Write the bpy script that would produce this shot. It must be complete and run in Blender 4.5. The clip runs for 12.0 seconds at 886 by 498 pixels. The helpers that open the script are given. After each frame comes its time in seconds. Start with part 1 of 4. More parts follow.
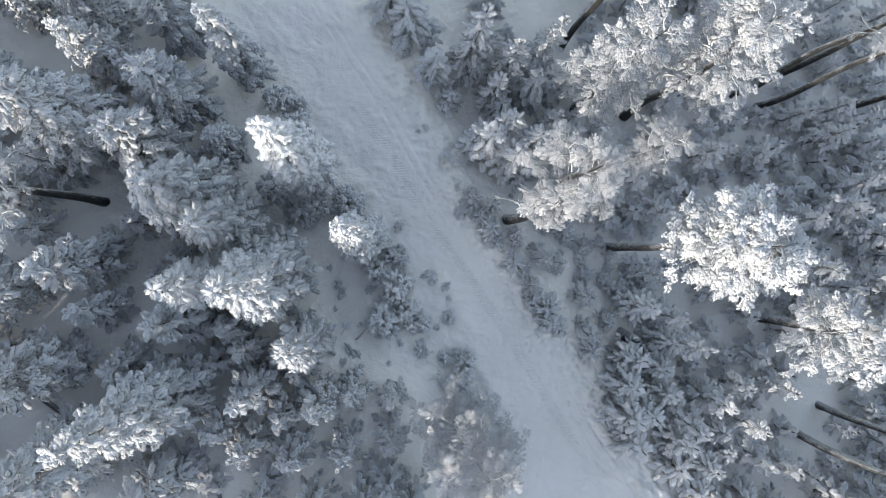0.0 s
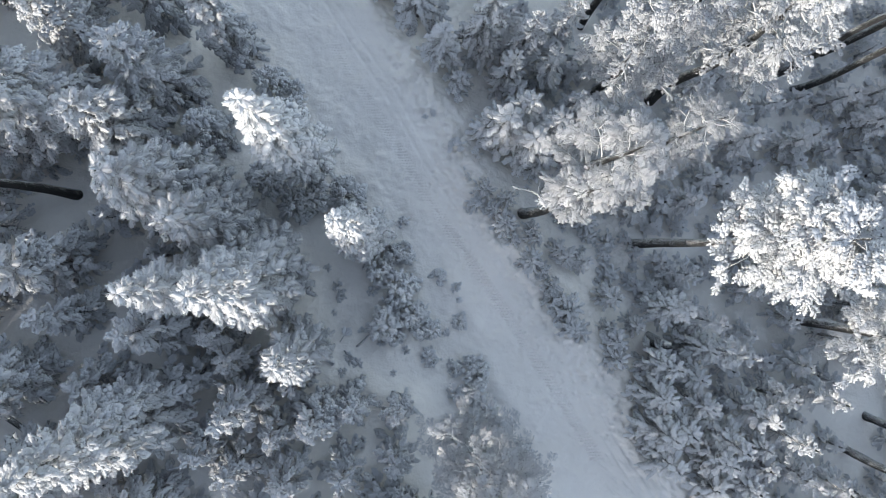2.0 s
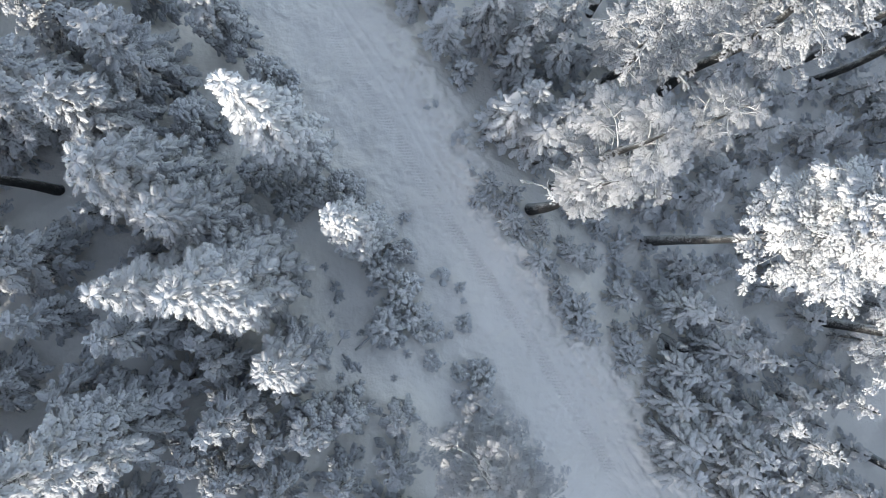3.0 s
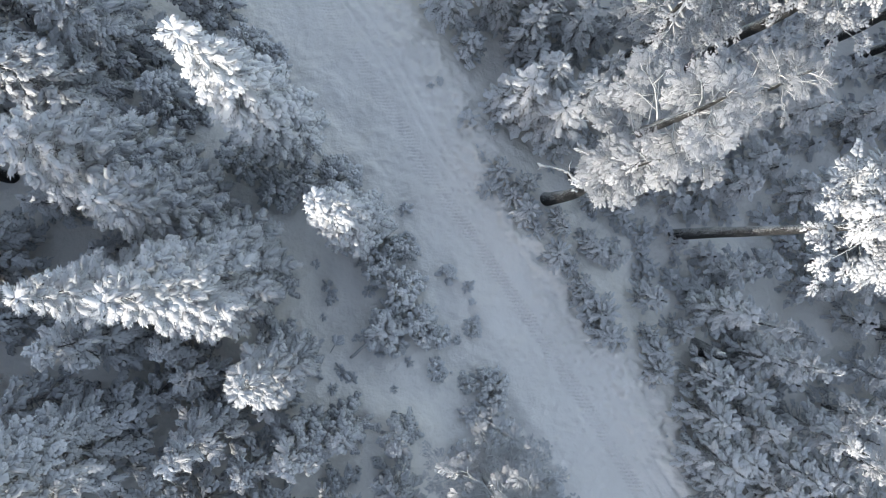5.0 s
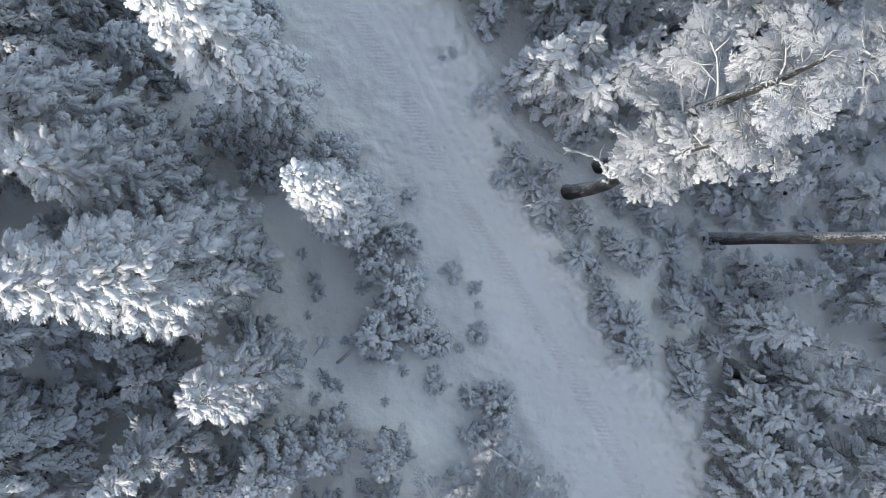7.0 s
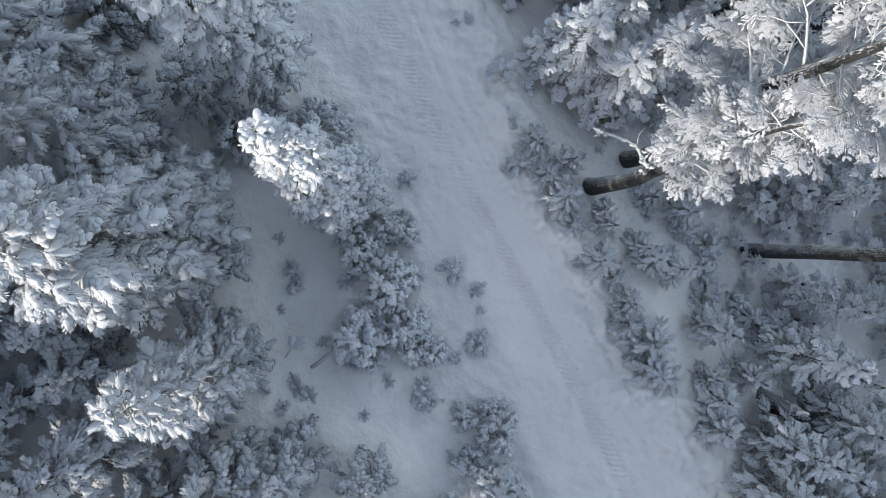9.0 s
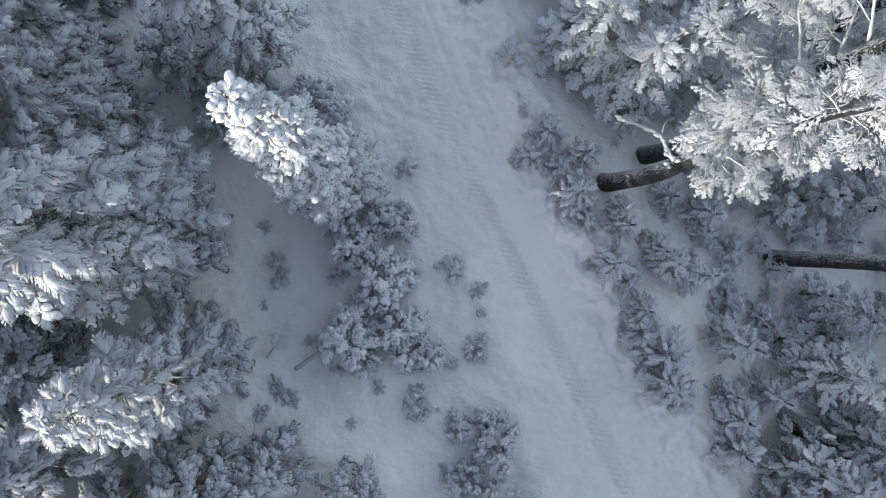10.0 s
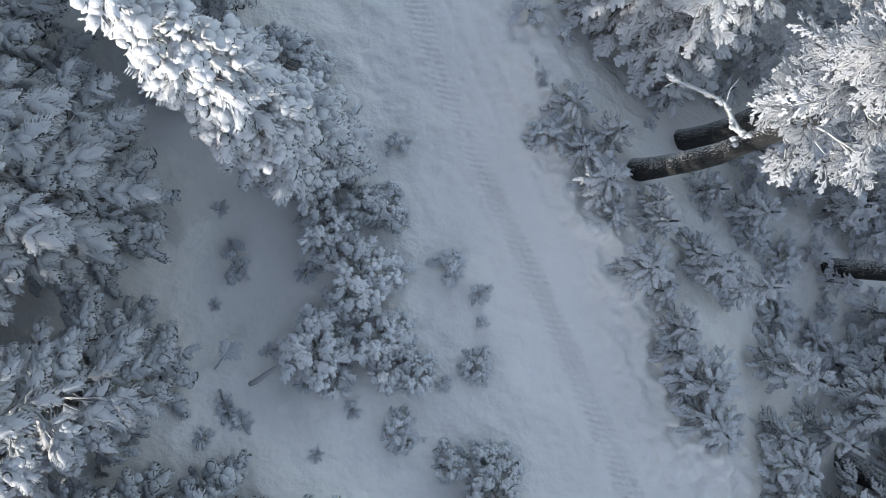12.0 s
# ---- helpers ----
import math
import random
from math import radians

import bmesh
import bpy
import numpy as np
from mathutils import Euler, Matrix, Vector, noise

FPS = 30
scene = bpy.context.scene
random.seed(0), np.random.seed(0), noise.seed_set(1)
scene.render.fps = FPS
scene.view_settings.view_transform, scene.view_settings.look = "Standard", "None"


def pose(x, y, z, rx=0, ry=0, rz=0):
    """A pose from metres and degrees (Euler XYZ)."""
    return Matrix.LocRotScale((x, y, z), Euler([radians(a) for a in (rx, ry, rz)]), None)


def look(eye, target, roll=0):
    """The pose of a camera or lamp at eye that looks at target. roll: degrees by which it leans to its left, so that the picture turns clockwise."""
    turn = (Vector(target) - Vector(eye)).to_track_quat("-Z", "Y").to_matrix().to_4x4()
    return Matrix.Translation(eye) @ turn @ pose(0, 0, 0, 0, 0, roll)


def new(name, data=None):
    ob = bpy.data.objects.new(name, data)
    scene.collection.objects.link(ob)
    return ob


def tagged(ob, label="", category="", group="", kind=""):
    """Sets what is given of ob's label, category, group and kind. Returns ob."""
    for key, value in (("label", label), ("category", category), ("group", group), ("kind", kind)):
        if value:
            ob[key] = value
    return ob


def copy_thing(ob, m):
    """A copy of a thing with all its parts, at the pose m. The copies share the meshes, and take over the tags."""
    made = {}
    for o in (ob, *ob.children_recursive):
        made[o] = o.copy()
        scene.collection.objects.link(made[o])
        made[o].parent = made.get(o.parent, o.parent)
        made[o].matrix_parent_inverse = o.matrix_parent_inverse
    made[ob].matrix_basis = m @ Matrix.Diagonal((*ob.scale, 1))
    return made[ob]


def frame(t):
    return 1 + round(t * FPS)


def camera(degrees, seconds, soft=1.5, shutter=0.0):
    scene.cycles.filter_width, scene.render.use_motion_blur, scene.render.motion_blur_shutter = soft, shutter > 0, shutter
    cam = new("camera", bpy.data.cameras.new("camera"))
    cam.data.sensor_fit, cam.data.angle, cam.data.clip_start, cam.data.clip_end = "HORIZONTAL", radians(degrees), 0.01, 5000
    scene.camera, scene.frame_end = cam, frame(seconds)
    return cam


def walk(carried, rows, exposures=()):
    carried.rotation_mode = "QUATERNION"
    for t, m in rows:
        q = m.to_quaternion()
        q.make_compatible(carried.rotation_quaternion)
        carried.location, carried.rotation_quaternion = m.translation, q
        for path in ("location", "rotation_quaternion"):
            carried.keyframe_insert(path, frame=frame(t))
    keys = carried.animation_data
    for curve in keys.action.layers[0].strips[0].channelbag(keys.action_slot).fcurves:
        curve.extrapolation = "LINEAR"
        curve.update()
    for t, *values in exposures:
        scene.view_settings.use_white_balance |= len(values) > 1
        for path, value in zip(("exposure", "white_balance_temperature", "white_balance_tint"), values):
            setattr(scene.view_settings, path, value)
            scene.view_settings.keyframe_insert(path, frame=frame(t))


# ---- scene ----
cam = camera(66.9, 12.0, soft=0.5)
METRES, EYE, TILT, LEAN, TURN = 20.0, 35.0, -90.0, -2.9, 0.0
ROWS = [
    (0.0, 0.0, 0.0, 0.0, -0.0, 0.0, 0.0),
    (0.5, -0.0025, 0.0444, -0.0019, 0.12, -0.05, 0.05),
    (1.0, -0.0051, 0.0834, -0.0018, 0.23, -0.09, 0.1),
    (1.5, -0.0085, 0.1233, -0.0018, 0.31, -0.11, 0.14),
    (2.0, -0.0119, 0.1677, -0.0039, 0.41, -0.11, 0.2),
    (2.5, -0.015, 0.2071, -0.0059, 0.48, -0.15, 0.25),
    (3.0, -0.0163, 0.2506, -0.0074, 0.55, -0.16, 0.3),
    (5.0, -0.0239, 0.418, -0.0168, 0.8, -0.23, 0.44),
    (5.5, -0.0243, 0.4615, -0.0189, 0.89, -0.25, 0.32),
    (6.0, -0.0249, 0.4995, -0.0199, 1.0, -0.34, -0.05),
    (6.5, -0.0266, 0.539, -0.0205, 1.11, -0.47, -1.0),
    (7.0, -0.0274, 0.5827, -0.0222, 1.18, -0.5, -2.09),
    (9.0, -0.027, 0.7452, -0.0323, 1.38, -0.56, -5.61),
    (9.5, -0.0277, 0.7882, -0.0343, 1.5, -0.58, -6.57),
    (10.0, -0.0258, 0.8272, -0.0372, 1.55, -0.66, -7.47),
    (10.5, -0.025, 0.8664, -0.0381, 1.61, -0.7, -8.33),
    (11.0, -0.0235, 0.9119, -0.0393, 1.69, -0.77, -8.73),
    (11.5, -0.0222, 0.9525, -0.0403, 1.69, -0.8, -9.09),
    (12.0, -0.0218, 0.9979, -0.0429, 1.75, -0.85, -9.49),
]
walk(cam, [(t, pose(0, 0, EYE, TILT, LEAN, TURN) @ pose(METRES * x, METRES * y, METRES * z, 90 + pitch, roll, yaw)) for t, x, y, z, yaw, pitch, roll in ROWS], ((0.0, 1.29, 7200, 11), (6.0, 1.26, 7100, 11), (12.0, 1.24, 6950, 11)))

# ---- sky, sun and exposure ----
SUN_AZ, SUN_EL = math.atan2(-0.60, -0.80), radians(18)
world = bpy.data.worlds.new("winter_sky")
scene.world = world
world.use_nodes = True
sky = world.node_tree.nodes.new("ShaderNodeTexSky")
sky.sky_type, sky.sun_disc = "NISHITA", False
sky.sun_elevation, sky.sun_rotation = SUN_EL, SUN_AZ
background = world.node_tree.nodes["Background"]
background.inputs["Strength"].default_value = 0.15
haze = world.node_tree.nodes.new("ShaderNodeHueSaturation")
haze.inputs["Saturation"].default_value = 0.80
world.node_tree.links.new(sky.outputs["Color"], haze.inputs["Color"])
world.node_tree.links.new(haze.outputs["Color"], background.inputs["Color"])
sun = new("sun", bpy.data.lights.new("sun", "SUN"))
sun.data.energy, sun.data.angle, sun.data.color = 2.6, radians(0.5), (1.0, 0.995, 0.98)
toward = Vector((math.sin(SUN_AZ) * math.cos(SUN_EL), math.cos(SUN_AZ) * math.cos(SUN_EL), math.sin(SUN_EL)))
sun.matrix_world = look(toward * 120, (0, 0, 0))

# ---- materials ----


def material(name):
    m = bpy.data.materials.new(name)
    m.use_nodes = True
    return m, m.node_tree.nodes, m.node_tree.links, m.node_tree.nodes["Principled BSDF"]


def noise_node(nodes, links, scale, detail=4.0, rough=0.55, stretch=1.0):
    at = nodes.new("ShaderNodeTexCoord")
    n = nodes.new("ShaderNodeTexNoise")
    n.inputs["Scale"].default_value, n.inputs["Detail"].default_value, n.inputs["Roughness"].default_value = scale, detail, rough
    if stretch == 1.0:
        links.new(at.outputs["Object"], n.inputs["Vector"])
    else:
        drawn = nodes.new("ShaderNodeMapping")
        drawn.inputs["Scale"].default_value = (1.0, 1.0, stretch)
        links.new(at.outputs["Object"], drawn.inputs["Vector"])
        links.new(drawn.outputs["Vector"], n.inputs["Vector"])
    return n


def ramp(nodes, links, source, low, high, dark, light):
    r = nodes.new("ShaderNodeValToRGB")
    r.color_ramp.elements[0].position, r.color_ramp.elements[1].position = low, high
    r.color_ramp.elements[0].color, r.color_ramp.elements[1].color = (*dark, 1), (*light, 1)
    links.new(source, r.inputs["Fac"])
    return r


def bump(nodes, links, shader, source, strength, distance, before=None):
    b = nodes.new("ShaderNodeBump")
    b.inputs["Strength"].default_value, b.inputs["Distance"].default_value = strength, distance
    links.new(source, b.inputs["Height"])
    if before:
        links.new(before.outputs["Normal"], b.inputs["Normal"])
    links.new(b.outputs["Normal"], shader.inputs["Normal"])
    return b


def ground_snow():
    m, nodes, links, shader = material("trodden_snow")
    wide = noise_node(nodes, links, 0.35, 3)
    grain = noise_node(nodes, links, 9.0, 6, 0.65)
    colour = ramp(nodes, links, wide.outputs["Fac"], 0.3, 0.7, (0.84, 0.813, 0.775), (0.91, 0.882, 0.845))
    links.new(colour.outputs["Color"], shader.inputs["Base Color"])
    shader.inputs["Roughness"].default_value = 0.7
    first = bump(nodes, links, shader, noise_node(nodes, links, 2.4, 3, 0.5).outputs["Fac"], 0.5, 0.2)
    bump(nodes, links, shader, grain.outputs["Fac"], 0.2, 0.03, first)
    return m


def snow_over(name, under, under_light, low, high, snow=(0.82, 0.835, 0.85), patch=6.0, share=0.45, relief=0.02, stretch=1.0):
    """Snow or rime that lies where a surface faces up, over needles, wood or bark."""
    m, nodes, links, shader = material(name)
    facing = nodes.new("ShaderNodeNewGeometry")
    split = nodes.new("ShaderNodeSeparateXYZ")
    links.new(facing.outputs["Normal"], split.inputs["Vector"])
    spots = noise_node(nodes, links, patch, 4, 0.55, stretch)
    shift = nodes.new("ShaderNodeMath")
    shift.operation = "MULTIPLY_ADD"
    shift.inputs[1].default_value, shift.inputs[2].default_value = share * 2, -share
    links.new(spots.outputs["Fac"], shift.inputs[0])
    total = nodes.new("ShaderNodeMath")
    total.operation = "ADD"
    links.new(split.outputs["Z"], total.inputs[0])
    links.new(shift.outputs[0], total.inputs[1])
    cover = ramp(nodes, links, total.outputs[0], low, high, (0, 0, 0), (1, 1, 1))
    fine = noise_node(nodes, links, 28.0, 5, 0.7, stretch)
    below = ramp(nodes, links, fine.outputs["Fac"], 0.35, 0.7, under, under_light)
    wide = noise_node(nodes, links, 1.3, 3)
    top = ramp(nodes, links, wide.outputs["Fac"], 0.3, 0.75, tuple(c * 0.88 for c in snow), snow)
    mix = nodes.new("ShaderNodeMix")
    mix.data_type = "RGBA"
    links.new(cover.outputs["Color"], mix.inputs["Factor"])
    links.new(below.outputs["Color"], mix.inputs["A"])
    links.new(top.outputs["Color"], mix.inputs["B"])
    links.new(mix.outputs["Result"], shader.inputs["Base Color"])
    shader.inputs["Roughness"].default_value = 0.75
    bump(nodes, links, shader, fine.outputs["Fac"], 0.5, relief)
    return m


def frosted_bark():
    """Dark furrowed bark, rimed in flecks on its weather side."""
    m, nodes, links, shader = material("dark_frost_flecked_bark")
    furrow = noise_node(nodes, links, 26.0, 4, 0.6, 0.22)
    flecks = noise_node(nodes, links, 42.0, 3, 0.7, 0.35)
    patch = noise_node(nodes, links, 2.6, 3, 0.6, 0.5)
    wood = ramp(nodes, links, furrow.outputs["Fac"], 0.38, 0.66, (0.007, 0.0075, 0.008), (0.028, 0.029, 0.030))
    facing = nodes.new("ShaderNodeNewGeometry")
    side = nodes.new("ShaderNodeVectorMath")
    side.operation = "DOT_PRODUCT"
    side.inputs[1].default_value = (-0.03, 0.14, 0.03)
    links.new(facing.outputs["Normal"], side.inputs[0])
    total = side.outputs["Value"]
    for source, share in ((flecks, 0.85), (patch, 0.25)):
        step = nodes.new("ShaderNodeMath")
        step.operation = "MULTIPLY_ADD"
        step.inputs[1].default_value = share
        links.new(source.outputs["Fac"], step.inputs[0])
        links.new(total, step.inputs[2])
        total = step.outputs[0]
    cover = ramp(nodes, links, total, 0.59, 0.665, (0, 0, 0), (1, 1, 1))
    mix = nodes.new("ShaderNodeMix")
    mix.data_type = "RGBA"
    links.new(cover.outputs["Color"], mix.inputs["Factor"])
    links.new(wood.outputs["Color"], mix.inputs["A"])
    mix.inputs["B"].default_value = (0.62, 0.64, 0.66, 1)
    links.new(mix.outputs["Result"], shader.inputs["Base Color"])
    shader.inputs["Roughness"].default_value = 0.85
    first = bump(nodes, links, shader, furrow.outputs["Fac"], 1.0, 0.10)
    bump(nodes, links, shader, flecks.outputs["Fac"], 0.5, 0.03, first)
    return m


SNOW = ground_snow()
FIR = snow_over("snow_laden_fir_needles", (0.014, 0.019, 0.019), (0.060, 0.070, 0.070), 0.22, 0.46, snow=(0.61, 0.627, 0.653), patch=20.0, share=1.3)
HEAVY = snow_over("thick_snow_on_fir", (0.014, 0.019, 0.019), (0.060, 0.070, 0.070), 0.18, 0.44, snow=(0.76, 0.775, 0.795), patch=20.0, share=1.1)
FRESH = snow_over("fresh_snow_on_young_fir", (0.014, 0.019, 0.019), (0.060, 0.070, 0.070), 0.18, 0.44, snow=(0.70, 0.717, 0.74), patch=20.0, share=1.3)
# one rime in two tones: dimmed for shaded crowns, whitened for sunlit ones
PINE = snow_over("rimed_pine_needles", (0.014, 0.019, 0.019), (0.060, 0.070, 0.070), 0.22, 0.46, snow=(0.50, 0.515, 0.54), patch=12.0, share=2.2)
PINE_LIT = snow_over("sunlit_pine_rime", (0.014, 0.019, 0.019), (0.060, 0.070, 0.070), 0.22, 0.46, snow=(0.63, 0.647, 0.673), patch=12.0, share=2.2)
# needles' own dark green, taken darker to deepen shade between the boughs
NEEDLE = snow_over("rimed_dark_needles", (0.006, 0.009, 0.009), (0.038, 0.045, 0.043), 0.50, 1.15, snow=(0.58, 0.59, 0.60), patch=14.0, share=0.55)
LIMB = snow_over("snow_topped_limbs", (0.03, 0.028, 0.026), (0.12, 0.11, 0.10), -0.15, 0.45, snow=(0.62, 0.635, 0.655), patch=20.0)
RIME = snow_over("rime_coated_limbs", (0.05, 0.047, 0.045), (0.16, 0.155, 0.15), -0.20, 0.45, snow=(0.60, 0.62, 0.64), patch=16.0, relief=0.06)
BARK = frosted_bark()
STEM = snow_over("rimed_fir_stems", (0.05, 0.048, 0.046), (0.15, 0.145, 0.14), -0.75, 0.10, snow=(0.58, 0.595, 0.615), patch=14.0, share=0.7)
PALE = snow_over("pale_dead_wood", (0.20, 0.195, 0.19), (0.36, 0.355, 0.35), 0.1, 0.7, snow=(0.62, 0.635, 0.655), patch=16.0)
CUT = snow_over("grey_weathered_wood", (0.03, 0.027, 0.025), (0.13, 0.12, 0.11), 0.75, 0.95, patch=5.0)

# ---- the lie of the land ----
# along the road (towards its upper end) and across it (downhill)
ALONG, ACROSS = np.array((0.5196, -0.8544)), np.array((0.8544, 0.5196))
CUT_C = np.array((-400, -90, -45, -30, -18, -11.4, -7, -4.5, -2.6, -1.2, 0.0, 2.0, 3.6, 4.6, 5.5, 7.0, 9.0, 13.0, 16.5, 23.0, 32.0, 60.0, 400.0))
CUT_Z = np.array((22, 16, 10.5, 7.6, 5.2, 3.4, 1.5, 0.45, -0.3, -0.75, -0.9, -0.95, -0.85, -0.9, -1.6, -2.6, -3.4, -4.5, -5.4, -7.3, -9.5, -13, -16))


def lie(x, y):
    a, c = x * ALONG[0] + y * ALONG[1], x * ACROSS[0] + y * ACROSS[1]
    z = sum(np.interp(c + d, CUT_C, CUT_Z) for d in (-0.7, -0.35, 0.0, 0.35, 0.7)) / 5
    return z + 0.135 * 40 * np.tanh(a / 40)


def hills(x, y, step, seed):
    """Smooth random relief between -1 and 1 on a lattice of the given step."""
    table = np.random.default_rng(seed).random((256, 256)) * 2 - 1
    u, v = np.asarray(x) / step, np.asarray(y) / step
    i, j = np.floor(u).astype(int), np.floor(v).astype(int)
    f, g = u - i, v - j
    f, g = f * f * (3 - 2 * f), g * g * (3 - 2 * g)
    p = lambda m, n: table[(i + m) % 256, (j + n) % 256]
    return (p(0, 0) * (1 - f) + p(1, 0) * f) * (1 - g) + (p(0, 1) * (1 - f) + p(1, 1) * f) * g


def smooth(v, low, high):
    s = np.clip((v - low) / (high - low), 0, 1)
    return s * s * (3 - 2 * s)


def dents(a, c, size, seed):
    """Small hollows, one to a cell of the given size, at a place of its own in it."""
    tables = np.random.default_rng(seed).random((4, 128, 128))
    i, j = np.floor(a / size).astype(int), np.floor(c / size).astype(int)
    u, v, keep, turn = (q[i % 128, j % 128] for q in tables)
    da, dc = a / size - i - 0.3 - 0.4 * u, c / size - j - 0.3 - 0.4 * v
    return np.exp(-((da / 0.27) ** 2 + (dc / 0.17) ** 2)) * smooth(keep, 0.25, 0.7) - 0.35 * np.exp(-(((da - 0.3) / 0.15) ** 2 + (dc / 0.2) ** 2)) * (keep > 0.5)


def trail_c(a):
    return 1.90 + 0.09 * np.sin(a * 0.35 - 1.0) + 0.014 * a


def surface(x, y):
    a, c = x * ALONG[0] + y * ALONG[1], x * ACROSS[0] + y * ACROSS[1]
    near = smooth(60 - np.hypot(x, y), 0, 25)
    z = lie(x, y) + near * (0.12 * hills(x, y, 2.6, 3) + 0.08 * hills(x, y, 0.9, 4) + 0.032 * hills(x, y, 0.3, 14))
    wild = smooth(np.abs(c - 1.6), 3.0, 5.0) * near
    z = z + wild * (0.22 * hills(x, y, 3.4, 5) + 0.10 * hills(x, y, 1.2, 6))
    # lumpy thrown-up bank on the downhill side of the road
    rim = c + 0.55 * hills(a, a * 0, 2.6, 13) + 0.07 * (a - 3) * (a < 3)
    bank = smooth(rim, 2.5, 3.5) * (1 - smooth(rim, 4.4, 5.2)) * near
    z = z + bank * (0.13 * hills(x, y, 0.60, 7) + 0.16 * hills(x, y, 0.31, 8) + 0.08 * hills(x, y, 0.18, 21))
    # old shallow wheel ruts and ski lines
    for off, deep in ((0.80, 0.05), (1.27, 0.06), (-2.6, 0.03), (-1.7, 0.028)):
        z = z - near * deep * np.exp(-((c - trail_c(a) - off - 0.06 * np.sin(a * 0.8 + off)) / 0.07) ** 2) * (0.6 + 0.4 * hills(a, c, 1.5, 9))
    # the tread of one broad track, two rows of cleats side by side
    across = c - trail_c(a)
    inside = 1 - smooth(np.abs(across), 0.22, 0.28)
    row = np.floor((across + 0.28) / 0.14)
    cleat = np.sin(2 * np.pi * (a / 0.165 + 0.5 * (row % 2)) + 5 * np.abs(across)) * (0.8 + 0.5 * hills(a, c, 0.7, 10))
    z = z - near * inside * (0.006 + 0.040 * cleat * (0.35 + 0.65 * smooth(a, -5.0, 1.0)))
    # scattered footprints, thickest along the bank
    on_road = smooth(c, -0.9, 0.6) * (1 - smooth(c, 4.2, 4.9)) * near * (0.55 + 0.45 * smooth(c, 2.2, 3.0))
    for size, deep, seed in ((0.40, 0.11, 41), (0.52, 0.095, 44)):
        z = z - on_road * deep * dents(a, c, size, seed) * smooth(hills(x, y, 2.2, 12), -0.5, 0.3)
    return z


def mesh_of(name, verts, tris, mats, smooth_shade=True):
    verts, tris = np.ascontiguousarray(verts, np.float32), np.ascontiguousarray(tris, np.int32)
    me = bpy.data.meshes.new(name)
    me.vertices.add(len(verts))
    me.vertices.foreach_set("co", verts.ravel())
    me.loops.add(tris.size)
    me.loops.foreach_set("vertex_index", tris.ravel())
    me.polygons.add(len(tris))
    me.polygons.foreach_set("loop_start", np.arange(0, tris.size, 3, dtype=np.int32))
    me.polygons.foreach_set("use_smooth", np.full(len(tris), smooth_shade))
    me.materials.append(mats)
    me.update()
    me.validate()
    return me


def steps(stops):
    """Spacing that changes from stretch to stretch: (from, to, step) rows."""
    return np.unique(np.concatenate([np.arange(lo, hi, s) for lo, hi, s in stops]).round(4))


def lay_ground():
    a = steps(((-600, -120, 40), (-120, -40, 8), (-40, -22, 1.5), (-22, -11, 0.25), (-11, 13, 0.042), (13, 24, 0.25), (24, 42, 1.5), (42, 122, 8), (122, 601, 40)))
    c = steps(((-600, -120, 40), (-120, -40, 8), (-40, -22, 1.5), (-22, -6, 0.8), (-6, -1.4, 0.22), (-1.4, 1.5, 0.12), (1.5, 2.5, 0.045), (2.5, 6.4, 0.06), (6.4, 12, 0.25), (12, 28, 0.8), (28, 42, 1.5), (42, 122, 8), (122, 601, 40)))
    A, C = np.meshgrid(a, c, indexing="ij")
    X, Y = A * ALONG[0] + C * ACROSS[0], A * ALONG[1] + C * ACROSS[1]
    Z = surface(X, Y)
    n = len(c)
    i = (np.arange(len(a) - 1)[:, None] * n + np.arange(n - 1)).ravel()
    tris = np.concatenate([np.stack([i, i + 1, i + n + 1], 1), np.stack([i, i + n + 1, i + n], 1)])
    flip = (ALONG[0] * ACROSS[1] - ALONG[1] * ACROSS[0]) > 0
    ob = new("ground", mesh_of("ground", np.stack([X.ravel(), Y.ravel(), Z.ravel()], 1), tris[:, ::-1] if flip else tris, SNOW))
    return tagged(ob, "snow-covered forest floor with a tracked snowy road", "snow ground", kind="structure")


lay_ground()


def ground_at(x, y):
    return float(surface(np.array([x], float), np.array([y], float))[0])


# ---- building blocks for trees ----


def part(name, verts, tris, mat, parent, label="", smooth_shade=True):
    ob = new(name, mesh_of(name, verts, tris, mat, smooth_shade))
    ob.parent = parent
    return tagged(ob, label) if label else ob


def joined(pieces):
    """One set of vertices and triangles from many."""
    verts, tris, n = [], [], 0
    for v, t in pieces:
        verts.append(v)
        tris.append(t + n)
        n += len(v)
    return np.concatenate(verts), np.concatenate(tris)


FINGER_T = np.array(((0, 2, 3), (0, 3, 1)))


def finger(root, way, length, width, height, blunt=0.70):
    """A snow-covered sprig: a low ridge, widest towards its blunt or pointed tip."""
    way = np.array((way[0], way[1], 0.0))
    side = np.array((-way[1], way[0], 0.0))
    up = np.array((0, 0, 1.0))
    mid = root + way * length * blunt - up * height
    tip = root + way * length - up * length * 0.10
    return np.array((root, mid + side * width * 0.5, mid - side * width * 0.5, tip)), FINGER_T


